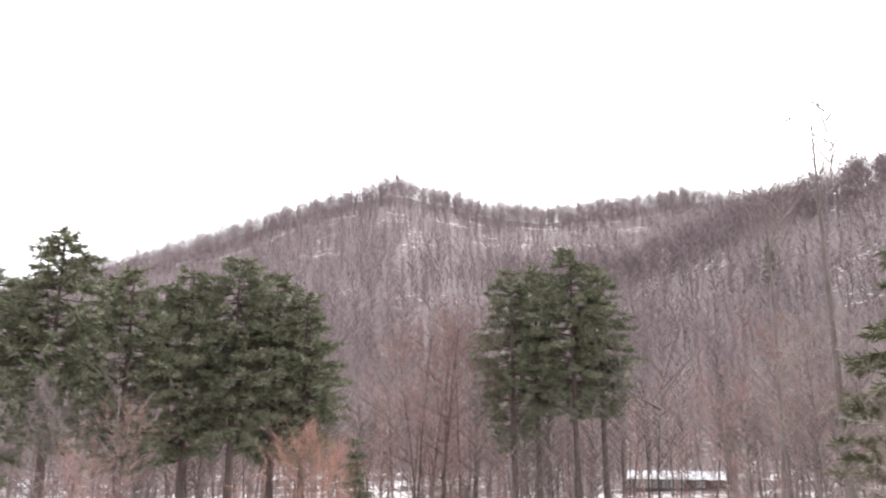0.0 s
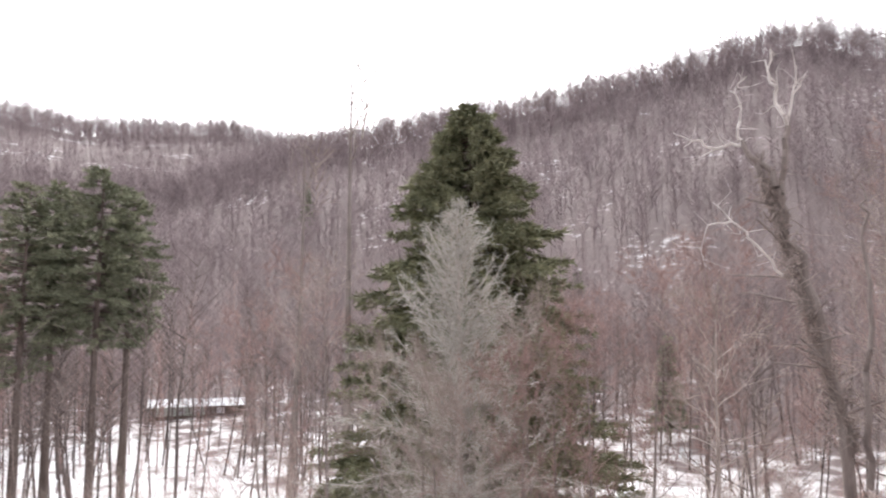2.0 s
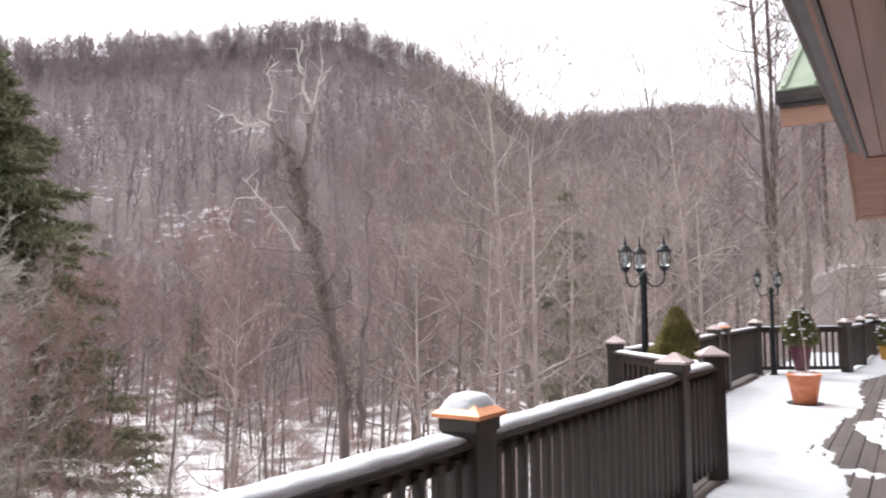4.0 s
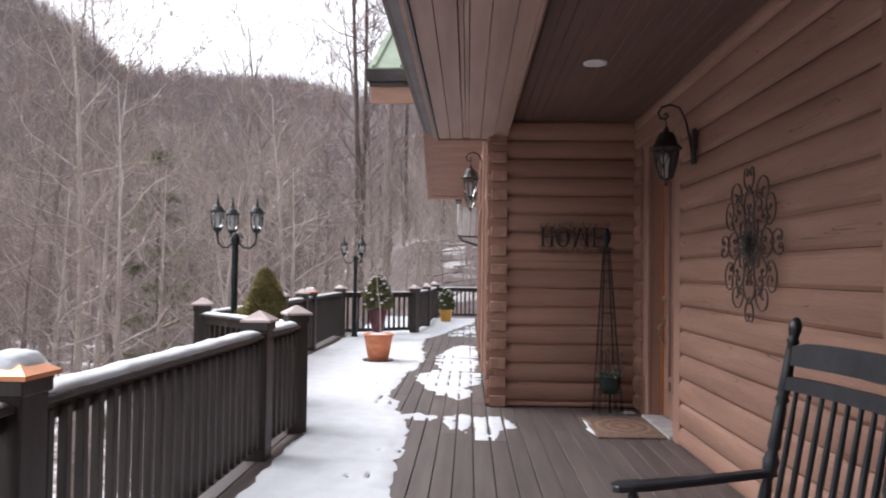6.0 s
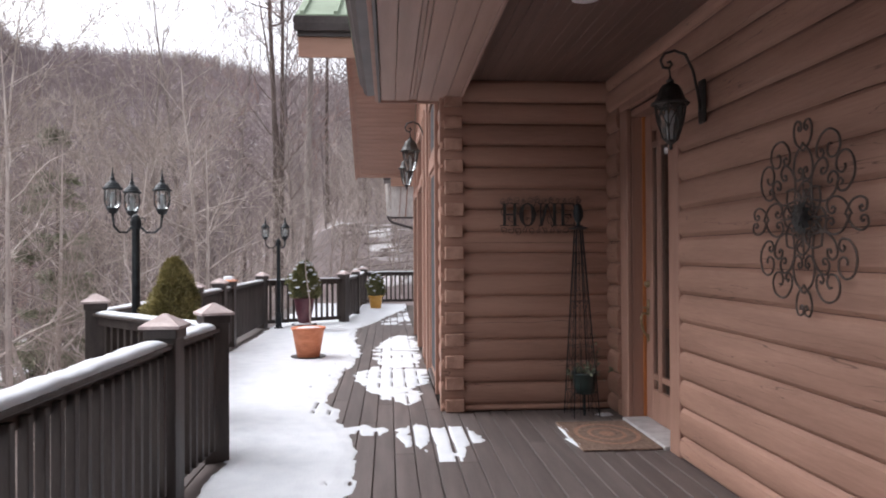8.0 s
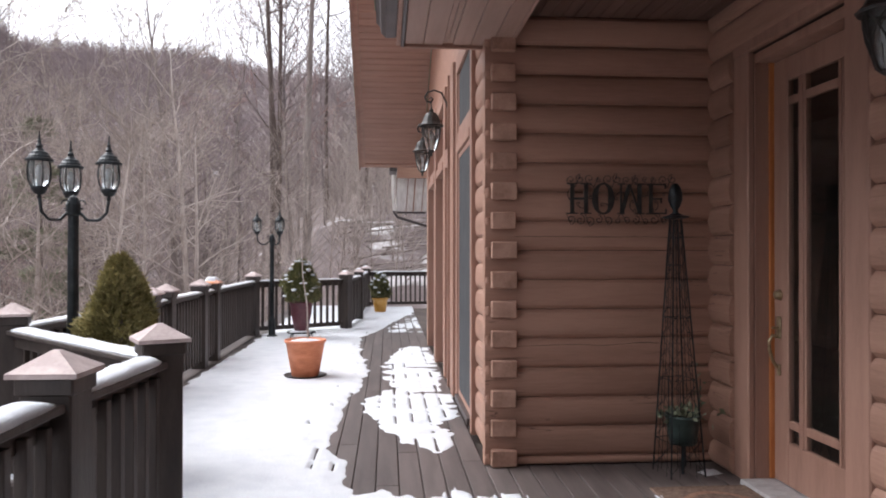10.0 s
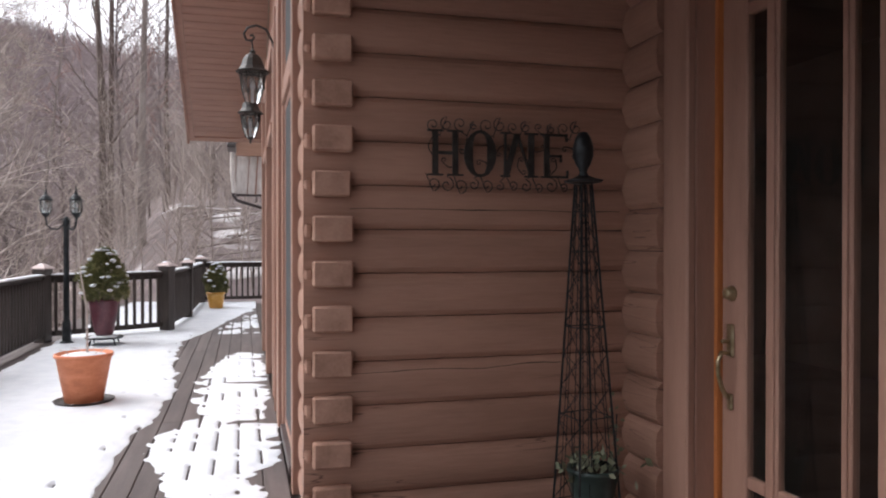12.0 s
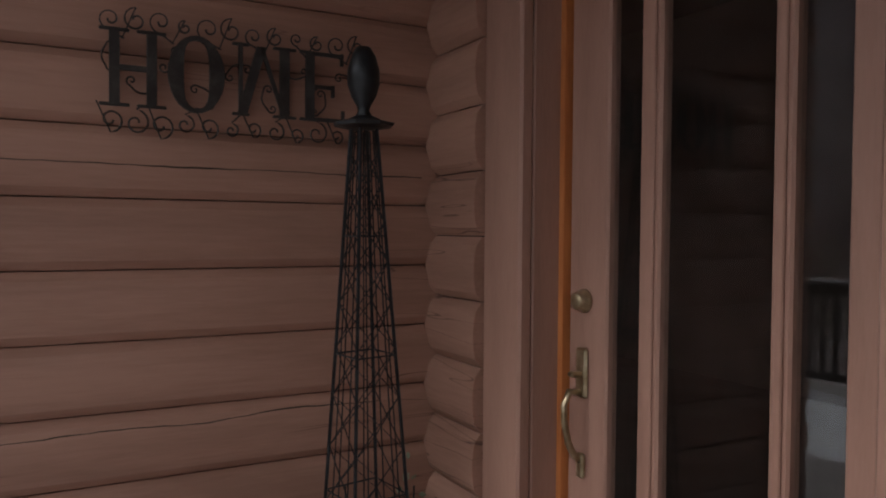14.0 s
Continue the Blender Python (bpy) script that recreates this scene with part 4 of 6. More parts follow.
def slant(bm, xa, za, xb, zb, w):
    v = [bm.verts.new((x, y, z)) for y in (.001, .011) for x, z in ((xa - w / 2, za), (xa + w / 2, za), (xb + w / 2, zb), (xb - w / 2, zb))]
    for f in ((3, 2, 1, 0), (4, 5, 6, 7), (0, 1, 5, 4), (1, 2, 6, 5), (2, 3, 7, 6), (3, 0, 4, 7)):
        bm.faces.new([v[k] for k in f])


bm = bmesh.new()
serif_bar(bm, .392, .404, 0, LH, .02), serif_bar(bm, .52, .55, 0, LH, .022)
slant(bm, .402, .004, .462, LH - .006, .03), slant(bm, .462, LH - .006, .534, .004, .012)
part("letter_m", bm, IRON, sign, "iron letter M")
bm = bmesh.new()
serif_bar(bm, .604, .632, 0, LH, .02)
for z, x1 in ((.0, .735), (LH - .012, .73), (LH / 2 - .006, .7)):
    block(bm, .632, x1, .002, .01, z, z + .012)
    block(bm, x1 - .01, x1, .001, .011, z - (.0 if z < .01 else .025), z + (.04 if z < .1 else .014))
part("letter_e", bm, IRON, sign, "iron letter E")
for letter in sign.children:
    letter.matrix_basis = Matrix.Translation((0, 0, .07 * LH)) @ Matrix.Diagonal((.945, 1, .93, 1))
rnd = random.Random(5)
for k in range(12):
    u = .03 + k * .064
    for lo in (0, 1):
        cz = -.022 if lo else LH + .022
        r = .02 + .018 * rnd.random()
        f = 1 if (k + lo) % 2 else -1
        pts = spiral((u, cz + (-.004 if lo else .004) * (k % 3)), r, 1.25, -f * math.pi / 2 * (1 if lo else -1), 18, f)
        tail = (u - f * .035, LH * .12 if lo else LH * .88)
        part("scroll", tube([(tail[0], .006, tail[1])] + [(p, .006, q) for p, q in pts], .0028, 4), IRON, sign)
for k in range(9):
    u = .02 + k * .086
    pts = placed(c_scroll(.085), u, LH * (.3 if k % 2 else .66), k * 1.3)
    part("scroll", tube([(p, .008, q) for p, q in pts], .0026, 4), IRON, sign)
for u in (.14, .6):
    part("standoff", box(u, u + .01, .012, .075, LH / 2, LH / 2 + .01), IRON, sign)

# obelisk trellis with a hanging pot
ob = thing("obelisk_trellis", "tall tapering black wire obelisk with a ball finial", "trellis", (1.213, 11.73, 0), 8)
ob.matrix_basis = pose(1.213, 11.73, 0, 0, -.75, 8)


def half_at(z):
    return .12 + (.027 - .12) * z / 1.66


for sx, sy in ((-1, -1), (1, -1), (1, 1), (-1, 1)):
    part("leg", tube([(sx * half_at(z), sy * half_at(z), z) for z in (0, .8, 1.67)], .0055, 6), BLACK, ob)
for z in (.22, .62, 1.02, 1.36):
    h = half_at(z)
    part("hoop", tube([(-h, -h, z), (h, -h, z), (h, h, z), (-h, h, z), (-h, -h, z)], .0028, 4), BLACK, ob)
for face in range(4):
    c, s = math.cos(face * math.pi / 2), math.sin(face * math.pi / 2)
    for f0 in (-.5, .5):
        pts = [(f0 * half_at(z) * 1.0, -half_at(z), z) for z in (.0, 1.66)]
        part("wire", tube([(u * c - v * s, u * s + v * c, z) for u, v, z in pts], .0022, 4), BLACK, ob)
    for d in (1, -1):
        pts, z, side = [], .03, -d
        stp = .2
        while z < 1.66:
            pts.append((side * half_at(z) * .98, -half_at(z), z))
            side, z, stp = -side, z + stp, max(.085, stp * .93)
        part("wire", tube([(u * c - v * s, u * s + v * c, q) for u, v, q in pts], .0021, 4), BLACK, ob)
part("plate", lathe([(.0, 1.665), (.05, 1.665), (.085, 1.672), (.09, 1.68), (.05, 1.69), (.03, 1.7), (.0, 1.7)], 8), BLACK, ob, "flared plate")
part("finial", lathe([(.014, 1.69), (.026, 1.7), (.016, 1.715), (.02, 1.73), (.035, 1.755), (.046, 1.79), (.046, 1.83), (.035, 1.87), (.02, 1.895), (.0, 1.9)], 20), BLACK, ob, "egg-shaped finial", True)
pot = thing("hanging_plant_pot", "dark green plastic pot with a small trailing plant", "plant pot", (1.232, 11.71, .2))
part("pot_body", lathe([(.0, 0), (.085, 0), (.1, .09), (.112, .165), (.118, .17), (.118, .19), (.106, .19), (.1, .165), (0, .165)], 22), GREENPOT, pot, "dark green plastic pot", True)


def leaves(bm, rnd, count, center, spread, size, up=.3):
    for _ in range(count):
        p = Vector(center) + Vector((rnd.gauss(0, 1) * spread[0], rnd.gauss(0, 1) * spread[1], rnd.gauss(0, 1) * spread[2]))
        d = Vector((rnd.gauss(0, 1), rnd.gauss(0, 1), rnd.gauss(0, 1) + up)).normalized() * size * rnd.uniform(.6, 1.3)
        s = d.cross(Vector((rnd.gauss(0, 1), rnd.gauss(0, 1), rnd.gauss(0, 1)))).normalized() * d.length * .32
        a, b, c2, e = bm.verts.new(p), bm.verts.new(p + d * .5 + s), bm.verts.new(p + d), bm.verts.new(p + d * .5 - s)
        bm.faces.new((a, b, c2)), bm.faces.new((a, c2, e))
    return bm


PLANTLEAF = material("pale_trailing_leaves", [(.1, .115, .07), (.16, .175, .11), (.24, .25, .18)], 12, (1, 1, 1), .6, bump=0, island=.3)
part("foliage", leaves(bmesh.new(), random.Random(3), 90, (0, 0, .2), (.07, .07, .025), .05, .6), PLANTLEAF, pot, "pale green leaves")
part("trailing_stem", leaves(bmesh.new(), random.Random(8), 26, (.1, .0, .3), (.015, .02, .11), .03, .2), PLANTLEAF, pot)["kind"] = "stuff"
part("soil", lathe([(0, .166), (.1, .17), (0, .175)], 16), SOIL, pot)
for k in range(3):
    a = 2.1 * k
    part("hanger", tube([(.11 * math.cos(a), .11 * math.sin(a), .18), (.118 * math.cos(a), .118 * math.sin(a), .42)], .003, 4), BLACK, pot)
part("foot", lathe([(.0, -.2), (.012, -.2), (.012, .0), (0, .0)], 8), BLACK, pot)

# door mat
mat = thing("door_mat", "brown coir door mat with a faded ring pattern", "door mat", (1.21, 10.95, 0))
part("mat_body", box(-.31, .31, -.46, .46, 0, .016, .005), MAT, mat)
for r0, r1 in ((.22, .255), (.12, .15), (.0, .06)):
    bm = bmesh.new()
    n = 36
    A = [bm.verts.new((r1 * math.cos(2 * math.pi * k / n), 1.35 * r1 * math.sin(2 * math.pi * k / n), .0195)) for k in range(n)]
    if r0:
        B = [bm.verts.new((r0 * math.cos(2 * math.pi * k / n), 1.35 * r0 * math.sin(2 * math.pi * k / n), .0195)) for k in range(n)]
        for k in range(n):
            bm.faces.new((A[k], A[(k + 1) % n], B[(k + 1) % n], B[k]))
    else:
        bm.faces.new(A)
    part("ring", bm, MATRING, mat, "reddish woven ring")
for i, (sx, sy, w, l) in enumerate(((.915, 11.1, .05, .4), (.9, 10.75, .04, .3), (1.42, 11.72, .14, .1))):
    o = tagged(new("snow_patch", mesh_of("snow_patch", heap(w, l, .014, 8, 60 + i, .5), SNOW, True)), "small leftover patch of snow on the deck", "snow")
    o.matrix_basis = pose(sx, sy, 0, 0, 0, 10 * i)


# lanterns
def lantern(owner, z0, scale, mat, flat_sides=6):
    """Glass body, ribs, roof and finials of one lantern; z0 is its foot. Returns its glass."""
    s = scale
    prof = [(.028, .0), (.05, .02), (.078, .11), (.092, .2), (.095, .24)]
    part("foot", lathe([(.0, -.05), (.008, -.05), (.014, -.035), (.008, -.02), (.03, -.005), (.034, .0), (.028, .012), (0, .012)], 12), mat, owner, smooth=True)
    part("lantern_glass", lathe([(r * .93, z) for r, z in prof], flat_sides), SEEDY, owner, "clear rippled glass")
    for k in range(flat_sides):
        a = 2 * math.pi * k / flat_sides
        part("rib", tube([(r * math.cos(a), r * math.sin(a), z) for r, z in prof], .0055, 4), mat, owner)
    for k in range(flat_sides):
        # interlaced arches, each over two sides of the glass
        a0 = 2 * math.pi * k / flat_sides
        arch = []
        for i in range(9):
            u = i / 8
            z = .075 + .155 * math.sin(math.pi * u)
            r = float(np.interp(z, [q[1] for q in prof], [q[0] for q in prof])) + .002
            a = a0 + 2 * u * 2 * math.pi / flat_sides
            arch.append((r * math.cos(a), r * math.sin(a), z))
        part("arch", tube(arch, .0042, 4), mat, owner)
    part("crown", lathe([(.09, .238), (.118, .234), (.124, .244), (.104, .258), (.088, .28), (.08, .305), (.07, .335), (.05, .362), (.026, .374), (.02, .382), (.026, .392), (.012, .402), (.006, .42), (.0, .425)], flat_sides * 2), mat, owner, "ribbed dark roof")
    part("candle", lathe([(.012, .02), (.012, .12), (.02, .125), (.022, .17), (.008, .2), (0, .2)], 10), WHITE, owner, "pale candle bulb", True)


def post_lantern(owner):
    """Barrel-shaped glass in eight ribs under a stepped crown with a spike."""
    body = [(.064, .05), (.082, .09), (.09, .14), (.088, .19), (.078, .236)]
    part("foot", lathe([(0, -.04), (.014, -.04), (.02, -.025), (.012, -.012), (.045, .0), (.052, .02), (.06, .024), (.066, .05), (0, .052)], 16), BLACK, owner, smooth=True)
    part("lantern_glass", lathe([(r * .94, z) for r, z in body], 16), SEEDY, owner, "clear bevelled glass")
    for k in range(8):
        a = 2 * math.pi * k / 8
        part("rib", tube([(r * math.cos(a), r * math.sin(a), z) for r, z in body], .0055, 4), BLACK, owner)
    part("crown", lathe([(.07, .236), (.1, .232), (.106, .24), (.104, .252), (.086, .258), (.082, .272), (.07, .285), (.064, .3), (.04, .312), (.03, .326), (.02, .332), (.028, .346), (.016, .362), (.012, .372), (.017, .384), (.009, .4), (.005, .45), (0, .47)], 16), BLACK, owner, "stepped black crown with a spike")
    part("candle", lathe([(.012, .05), (.012, .12), (.02, .125), (.022, .17), (.008, .2), (0, .2)], 10), WHITE, owner, "pale candle bulb", True)


def wall_lantern(x, y, z, label):
    """z is the lantern's foot; its bracket is on a wall facing -x."""
    t = thing("wall_lantern", label, "wall lamp", (x, y, z), 0, "wall lanterns")
    reach = .21
    lantern(t, 0, 1, IRON)
    part("backplate", box(reach - .012, reach + .012, -.045, .045, .12, .4, .01), IRON, t)
    pts = [(reach - .01, 0, .2), (reach - .03, 0, .32), (reach - .06, 0, .46), (.1, 0, .56), (.03, 0, .585), (-.035, 0, .565), (-.062, 0, .52), (-.045, 0, .475), (-.005, 0, .47), (.012, 0, .495), (0, 0, .515), (-.018, 0, .505)]
    part("arm", tube(pts, .009, 6), IRON, t, "curled iron bracket", True)
    part("hook", tube([(-.01, 0, .475), (0, 0, .44), (0, 0, .415)], .006, 5), IRON, t)
    return t


wall_lantern(1.29, 9.76, 2.16, "dark iron wall lantern on a curled bracket beside the door")
for y in (15.1, 17.15):
    far_lamp = wall_lantern(-.2, y, 2.55, "dark iron wall lantern on a curled bracket")
    far_lamp.matrix_basis = pose(-.215, y, 2.55) @ Matrix.Diagonal((1.12, 1.12, 1.14, 1))


def lamp_post(x, y, top, turn):
    t = thing("lamp_post", "black three-lantern garden lamp post on the deck", "lamp post", (x, y, 0), turn, "lamp posts")
    part("pole", lathe([(.0, 0), (.09, 0), (.09, .03), (.06, .05), (.055, .3), (.04, .34), (.036, top - .1), (.05, top - .09), (.05, top - .02), (.03, top + .03), (0, top + .05)], 16), BLACK, t, smooth=False)
    for k in range(3):
        a = 2 * math.pi * k / 3
        c, s = math.cos(a), math.sin(a)
        arm = part("arm", tube([(c * .03, s * .03, top - .06), (c * .1, s * .1, top - .13), (c * .18, s * .18, top - .13), (c * .235, s * .235, top - .08), (c * .25, s * .25, top + .02)], .011, 6), BLACK, t, "curved black arm", True)
        part("curl", tube([(c * (.06 + .03 * math.cos(q)), s * (.06 + .03 * math.cos(q)), top - .02 + .03 * math.sin(q)) for q in [i * .7 for i in range(8)]], .006, 5), BLACK, arm)
        head = new("lantern")
        head.parent = t
        head.matrix_basis = pose(c * .25, s * .25, top + .045) @ Matrix.Diagonal((.84, .84, .92, 1))
        post_lantern(head)
    return t


lamp_post(-2.9, 12.4, 1.8, -4)
lamp_post(-2.66, 20.0, 1.72, 190)


# rocking chair
def rocker():
    """A ladder-topped porch rocker that faces -x, at its own origin under the seat."""
    t = thing("rocking_chair", "black painted wooden porch rocking chair with a slatted back", "chair", (.9, 6.575, 0), 10)
    lean = .2
    bx = lambda z: .06 + (z - .42) * lean
    for sy in (-.315, .315):
        prof = []
        zz = [(.0, .024), (.4, .026), (.43, .02), (.45, .028), (.52, .024), (.56, .018), (.6, .03), (.64, .033), (.68, .02), (.7, .027), (.76, .024), (.86, .024), (.88, .019), (.9, .027), (.92, .02), (.94, .026), (1.0, .023), (1.1, .021), (1.135, .018), (1.15, .026), (1.165, .018), (1.18, .021), (1.2, .025), (1.225, .024), (1.245, .016), (1.255, .005)]
        part("back_post", tube([(bx(.12 + z * .91), sy, .12 + z * .91) for z, r in zz], 0, 12, radii=[r for z, r in zz]), CHAIR, t, "turned back post", True)
        part("front_post", tube([(-.45, sy, z) for z in (.06, .2, .22, .24, .4, .45, .48, .5, .52, .58, .6)], 0, 10, radii=[.02, .024, .018, .024, .024, .024, .018, .026, .02, .022, .016]), CHAIR, t, "turned front post", True)
        arm = bmesh.new()
        rows = []
        for x, w, z in ((.13, .022, .655), (0, .026, .645), (-.2, .032, .63), (-.4, .045, .62), (-.47, .05, .62), (-.52, .036, .615), (-.535, .012, .613)):
            rows.append([arm.verts.new((x, sy + e * w, z + h)) for e, h in ((-1, -.012), (1, -.012), (1, .008), (.8, .014), (-.8, .014), (-1, .008))])
        for a, b in zip(rows, rows[1:]):
            for k in range(6):
                arm.faces.new((a[k], a[(k + 1) % 6], b[(k + 1) % 6], b[k]))
        arm.faces.new(rows[0]), arm.faces.new(rows[-1])
        part("arm", arm, CHAIR, t, "flat rounded arm")
        rk = bmesh.new()
        rows = []
        for k in range(13):
            x = -.6 + k * .1
            z = .02 + .16 * ((x + .12) / .72) ** 2 * .55
            rows.append([rk.verts.new((x, sy + e * .016, z + h)) for e, h in ((-1, -.02), (1, -.02), (1, .035), (-1, .035))])
        for a, b in zip(rows, rows[1:]):
            for k in range(4):
                rk.faces.new((a[k], a[(k + 1) % 4], b[(k + 1) % 4], b[k]))
        rk.faces.new(rows[0]), rk.faces.new(rows[-1])
        part("runner", rk, CHAIR, t, "curved runner")
        for z in (.2, .32):
            part("stretcher", tube([(-.45, sy, z), (bx(z), sy, z + .02)], .011, 8), CHAIR, t)

    def slat(z0, z1, th, crown):
        bm = bmesh.new()
        rows = []
        for k in range(9):
            s = k / 8 * 2 - 1
            y = s * .3
            bow = .02 * (1 - s * s)
            top = z1 + crown * (1 - abs(s) ** 6)
            rows.append([bm.verts.new(p) for p in ((bx(z0) + bow - th, y, z0), (bx(z0) + bow + th, y, z0), (bx(top) + bow + th, y, top), (bx(top) + bow - th, y, top))])
        for a, b in zip(rows, rows[1:]):
            for q in range(4):
                bm.faces.new((a[q], a[(q + 1) % 4], b[(q + 1) % 4], b[q]))
        bm.faces.new(rows[0]), bm.faces.new(rows[-1])
        return bm
    part("top_slat", slat(1.075, 1.15, .009, .018), CHAIR, t, "wide curved top slat")
    part("upper_rail", slat(.98, 1.03, .013, .004), CHAIR, t)
    part("lower_rail", slat(.46, .5, .012, 0), CHAIR, t)
    for k in range(8):
        y = -.245 + k * .07
        bow = .02 * (1 - (y / .3) ** 2)
        part("back_spindle", tube([(bx(z) + bow, y, z) for z in (.49, .6, .8, .985)], 0, 8, radii=[.009, .012, .012, .009]), CHAIR, t)
    seat = bmesh.new()
    for k in range(8):
        x = -.47 + k * .068
        block(seat, x, x + .058, -.3, .3, .405 - k * .004, .425 - k * .004, .004)
    part("seat", seat, CHAIR, t, "slatted seat")
    for x, z in ((-.45, .38), (.03, .36), (-.45, .2)):
        part("stretcher", tube([(x, -.31, z), (x, .31, z)], .013, 8), CHAIR, t)


rocker()


# pots and shrubs
def crown_of(bm, rnd, count, shape, size):
    """Short needle sprays spread through a crown; shape(s) gives the radius and height at 0..1."""
    for _ in range(count):
        s = rnd.random() ** .85
        r, z = shape(s)
        a = rnd.random() * 2 * math.pi
        rr = r * (.45 + .6 * rnd.random() ** .5) * (1 + .16 * math.sin(3 * a + 9 * s) + .1 * math.sin(7 * a + 21 * s))
        p = Vector((rr * math.cos(a), rr * math.sin(a), z + rnd.gauss(0, .012)))
        out = Vector((math.cos(a), math.sin(a), .55 + .5 * rnd.random())).normalized()
        for _k in range(3):
            d = (out + Vector((rnd.gauss(0, .5), rnd.gauss(0, .5), rnd.gauss(0, .4)))).normalized() * size * rnd.uniform(.6, 1.3)
            sd = d.cross(Vector((rnd.gauss(0, 1), rnd.gauss(0, 1), 1))).normalized() * size * .17
            bm.faces.new((bm.verts.new(p - sd), bm.verts.new(p + sd), bm.verts.new(p + d)))
    return bm


def snow_bits(bm, rnd, count, shape, size):
    for _ in range(count):
        s = rnd.random() ** .75
        r, z = shape(s)
        a = rnd.random() * 2 * math.pi
        for _k in range(3):
            d = size * .5
            bmesh.ops.create_icosphere(bm, subdivisions=2, radius=size * rnd.uniform(.4, 1.0), matrix=Matrix.Translation((r * 1.02 * math.cos(a) + rnd.gauss(0, d), r * 1.02 * math.sin(a) + rnd.gauss(0, d), z + .03 + rnd.gauss(0, d * .3))) @ Matrix.Diagonal((1, 1, .55, 1)))
    return bm


def pot_thing(name, label, x, y, profile, mat, plant_shape, plant_mat, count, size, snow, seed, z=0.0):
    t = thing(name, label, "plant pot", (x, y, z))
    h = profile[-1][1]
    rim = max(p[0] for p in profile[-3:])
    outer = [(0, 0)] + profile
    outer += [(rim - .025, h), (rim - .03, h - .05), (0, h - .05)]
    part("pot_body", lathe(outer, 32), mat, t, smooth=True)
    part("soil", lathe([(0, h - .052), (rim - .032, h - .045), (0, h - .035)], 20), SOIL, t)
    rnd = random.Random(seed)
    if plant_shape:
        plant = part("shrub", crown_of(bmesh.new(), rnd, count, plant_shape, size), plant_mat, t, "dense evergreen foliage")
        part("stem", tube([(0, 0, h - .05), (0, 0, plant_shape(.7)[1])], .015, 6), BARK, t)
        if snow:
            part("snow_bits", snow_bits(bmesh.new(), rnd, snow, plant_shape, .042), SNOW, t, "clumps of snow", True)["kind"] = "stuff"
    return t


pot_thing("shrub_pot", "small conical yellow-green spruce in a tall plum glazed pot", -2.42, 11.95,
          [(.1, 0), (.13, .05), (.18, .3), (.2, .46), (.215, .54), (.22, .58)], PURPLE,
          lambda s: (.31 * (1 - s) ** .68 * (1 - .25 * (1 - s) ** 6) + .014, .58 + .82 * s), SHRUBGREEN, 8200, .042, 0, 11)
pot_thing("shrub_pot", "snow-dotted evergreen topiary in a plum glazed pot", -2.13, 19.7,
          [(.1, 0), (.12, .05), (.17, .3), (.185, .42), (.2, .47), (.205, .5)], PURPLE,
          lambda s: (.31 * (1 - s) ** .5 * min(1, .72 + s * 2) * (1 - .12 * math.sin(9 * s)) + .02, .49 + .68 * s), SHRUBDARK, 4200, .05, 46, 12, .13)
stand = thing("plant_stand", "low black iron plant stand with a round shelf", "plant stand", (-2.13, 19.7, 0))
part("shelf", lathe([(0, .105), (.24, .105), (.245, .118), (.24, .13), (0, .13)], 24), BLACK, stand)
for k in range(4):
    a = math.pi / 4 + k * math.pi / 2
    part("leg", tube([(.2 * math.cos(a), .2 * math.sin(a), .11), (.24 * math.cos(a), .24 * math.sin(a), 0)], .012, 6), BLACK, stand)
part("stand_snow", heap(.36, .36, .02, 8, 3, .2), SNOW, stand).location = (.0, -.03, .128)
pot_thing("shrub_pot", "snow-dotted evergreen shrub in a mustard yellow pot", -.86, 25.3,
          [(.12, 0), (.14, .04), (.165, .2), (.175, .3), (.195, .31), (.195, .36)], YELLOW,
          lambda s: (.24 * (1 - s) ** .5 * min(1, .7 + s * 2) * (1 - .12 * math.sin(9 * s)) + .02, .34 + .62 * s), SHRUBDARK, 3200, .05, 34, 13)
tp = thing("terracotta_pot", "orange terracotta pot with snow and a bare stake", "plant pot", (-1.64, 15.76, .02))
part("pot_body", lathe([(0, 0), (.15, 0), (.156, .008), (.224, .385), (.236, .388), (.24, .396), (.24, .412), (.236, .42), (.224, .42), (.216, .38), (0, .37)], 48), TERRA, tp, "orange terracotta", True)
part("snow_fill", lathe([(0, .425), (.1, .42), (.17, .405), (.212, .385), (.214, .372), (0, .372)], 28), SNOW, tp, "snow in the pot", True)
part("stake", tube([(.03, 0, .36), (.02, .01, .8), (-.03, .0, 1.15), (-.05, .01, 1.55)], 0, 6, radii=[.011, .009, .007, .004]), BARK_PALE, tp, "thin bare stem")
for k in range(7):
    a = k * .9
    part("dry_twig", tube([(.12 * math.cos(a), .12 * math.sin(a), .37), (.15 * math.cos(a + .3), .15 * math.sin(a + .3), .44), (.2 * math.cos(a + .5), .2 * math.sin(a + .5), .45)], .003, 4), BARK_PALE, tp)
# dark shallow dish shape round the foot of the pot
sa = thing("pot_base_dish", "dark round dish shape under the terracotta pot", "saucer", (-1.64, 15.76, 0))
part("saucer_dish", lathe([(0, .0), (.22, .0), (.25, .034), (.24, .036), (.2, .02), (0, .02)], 30), RAIL, sa)


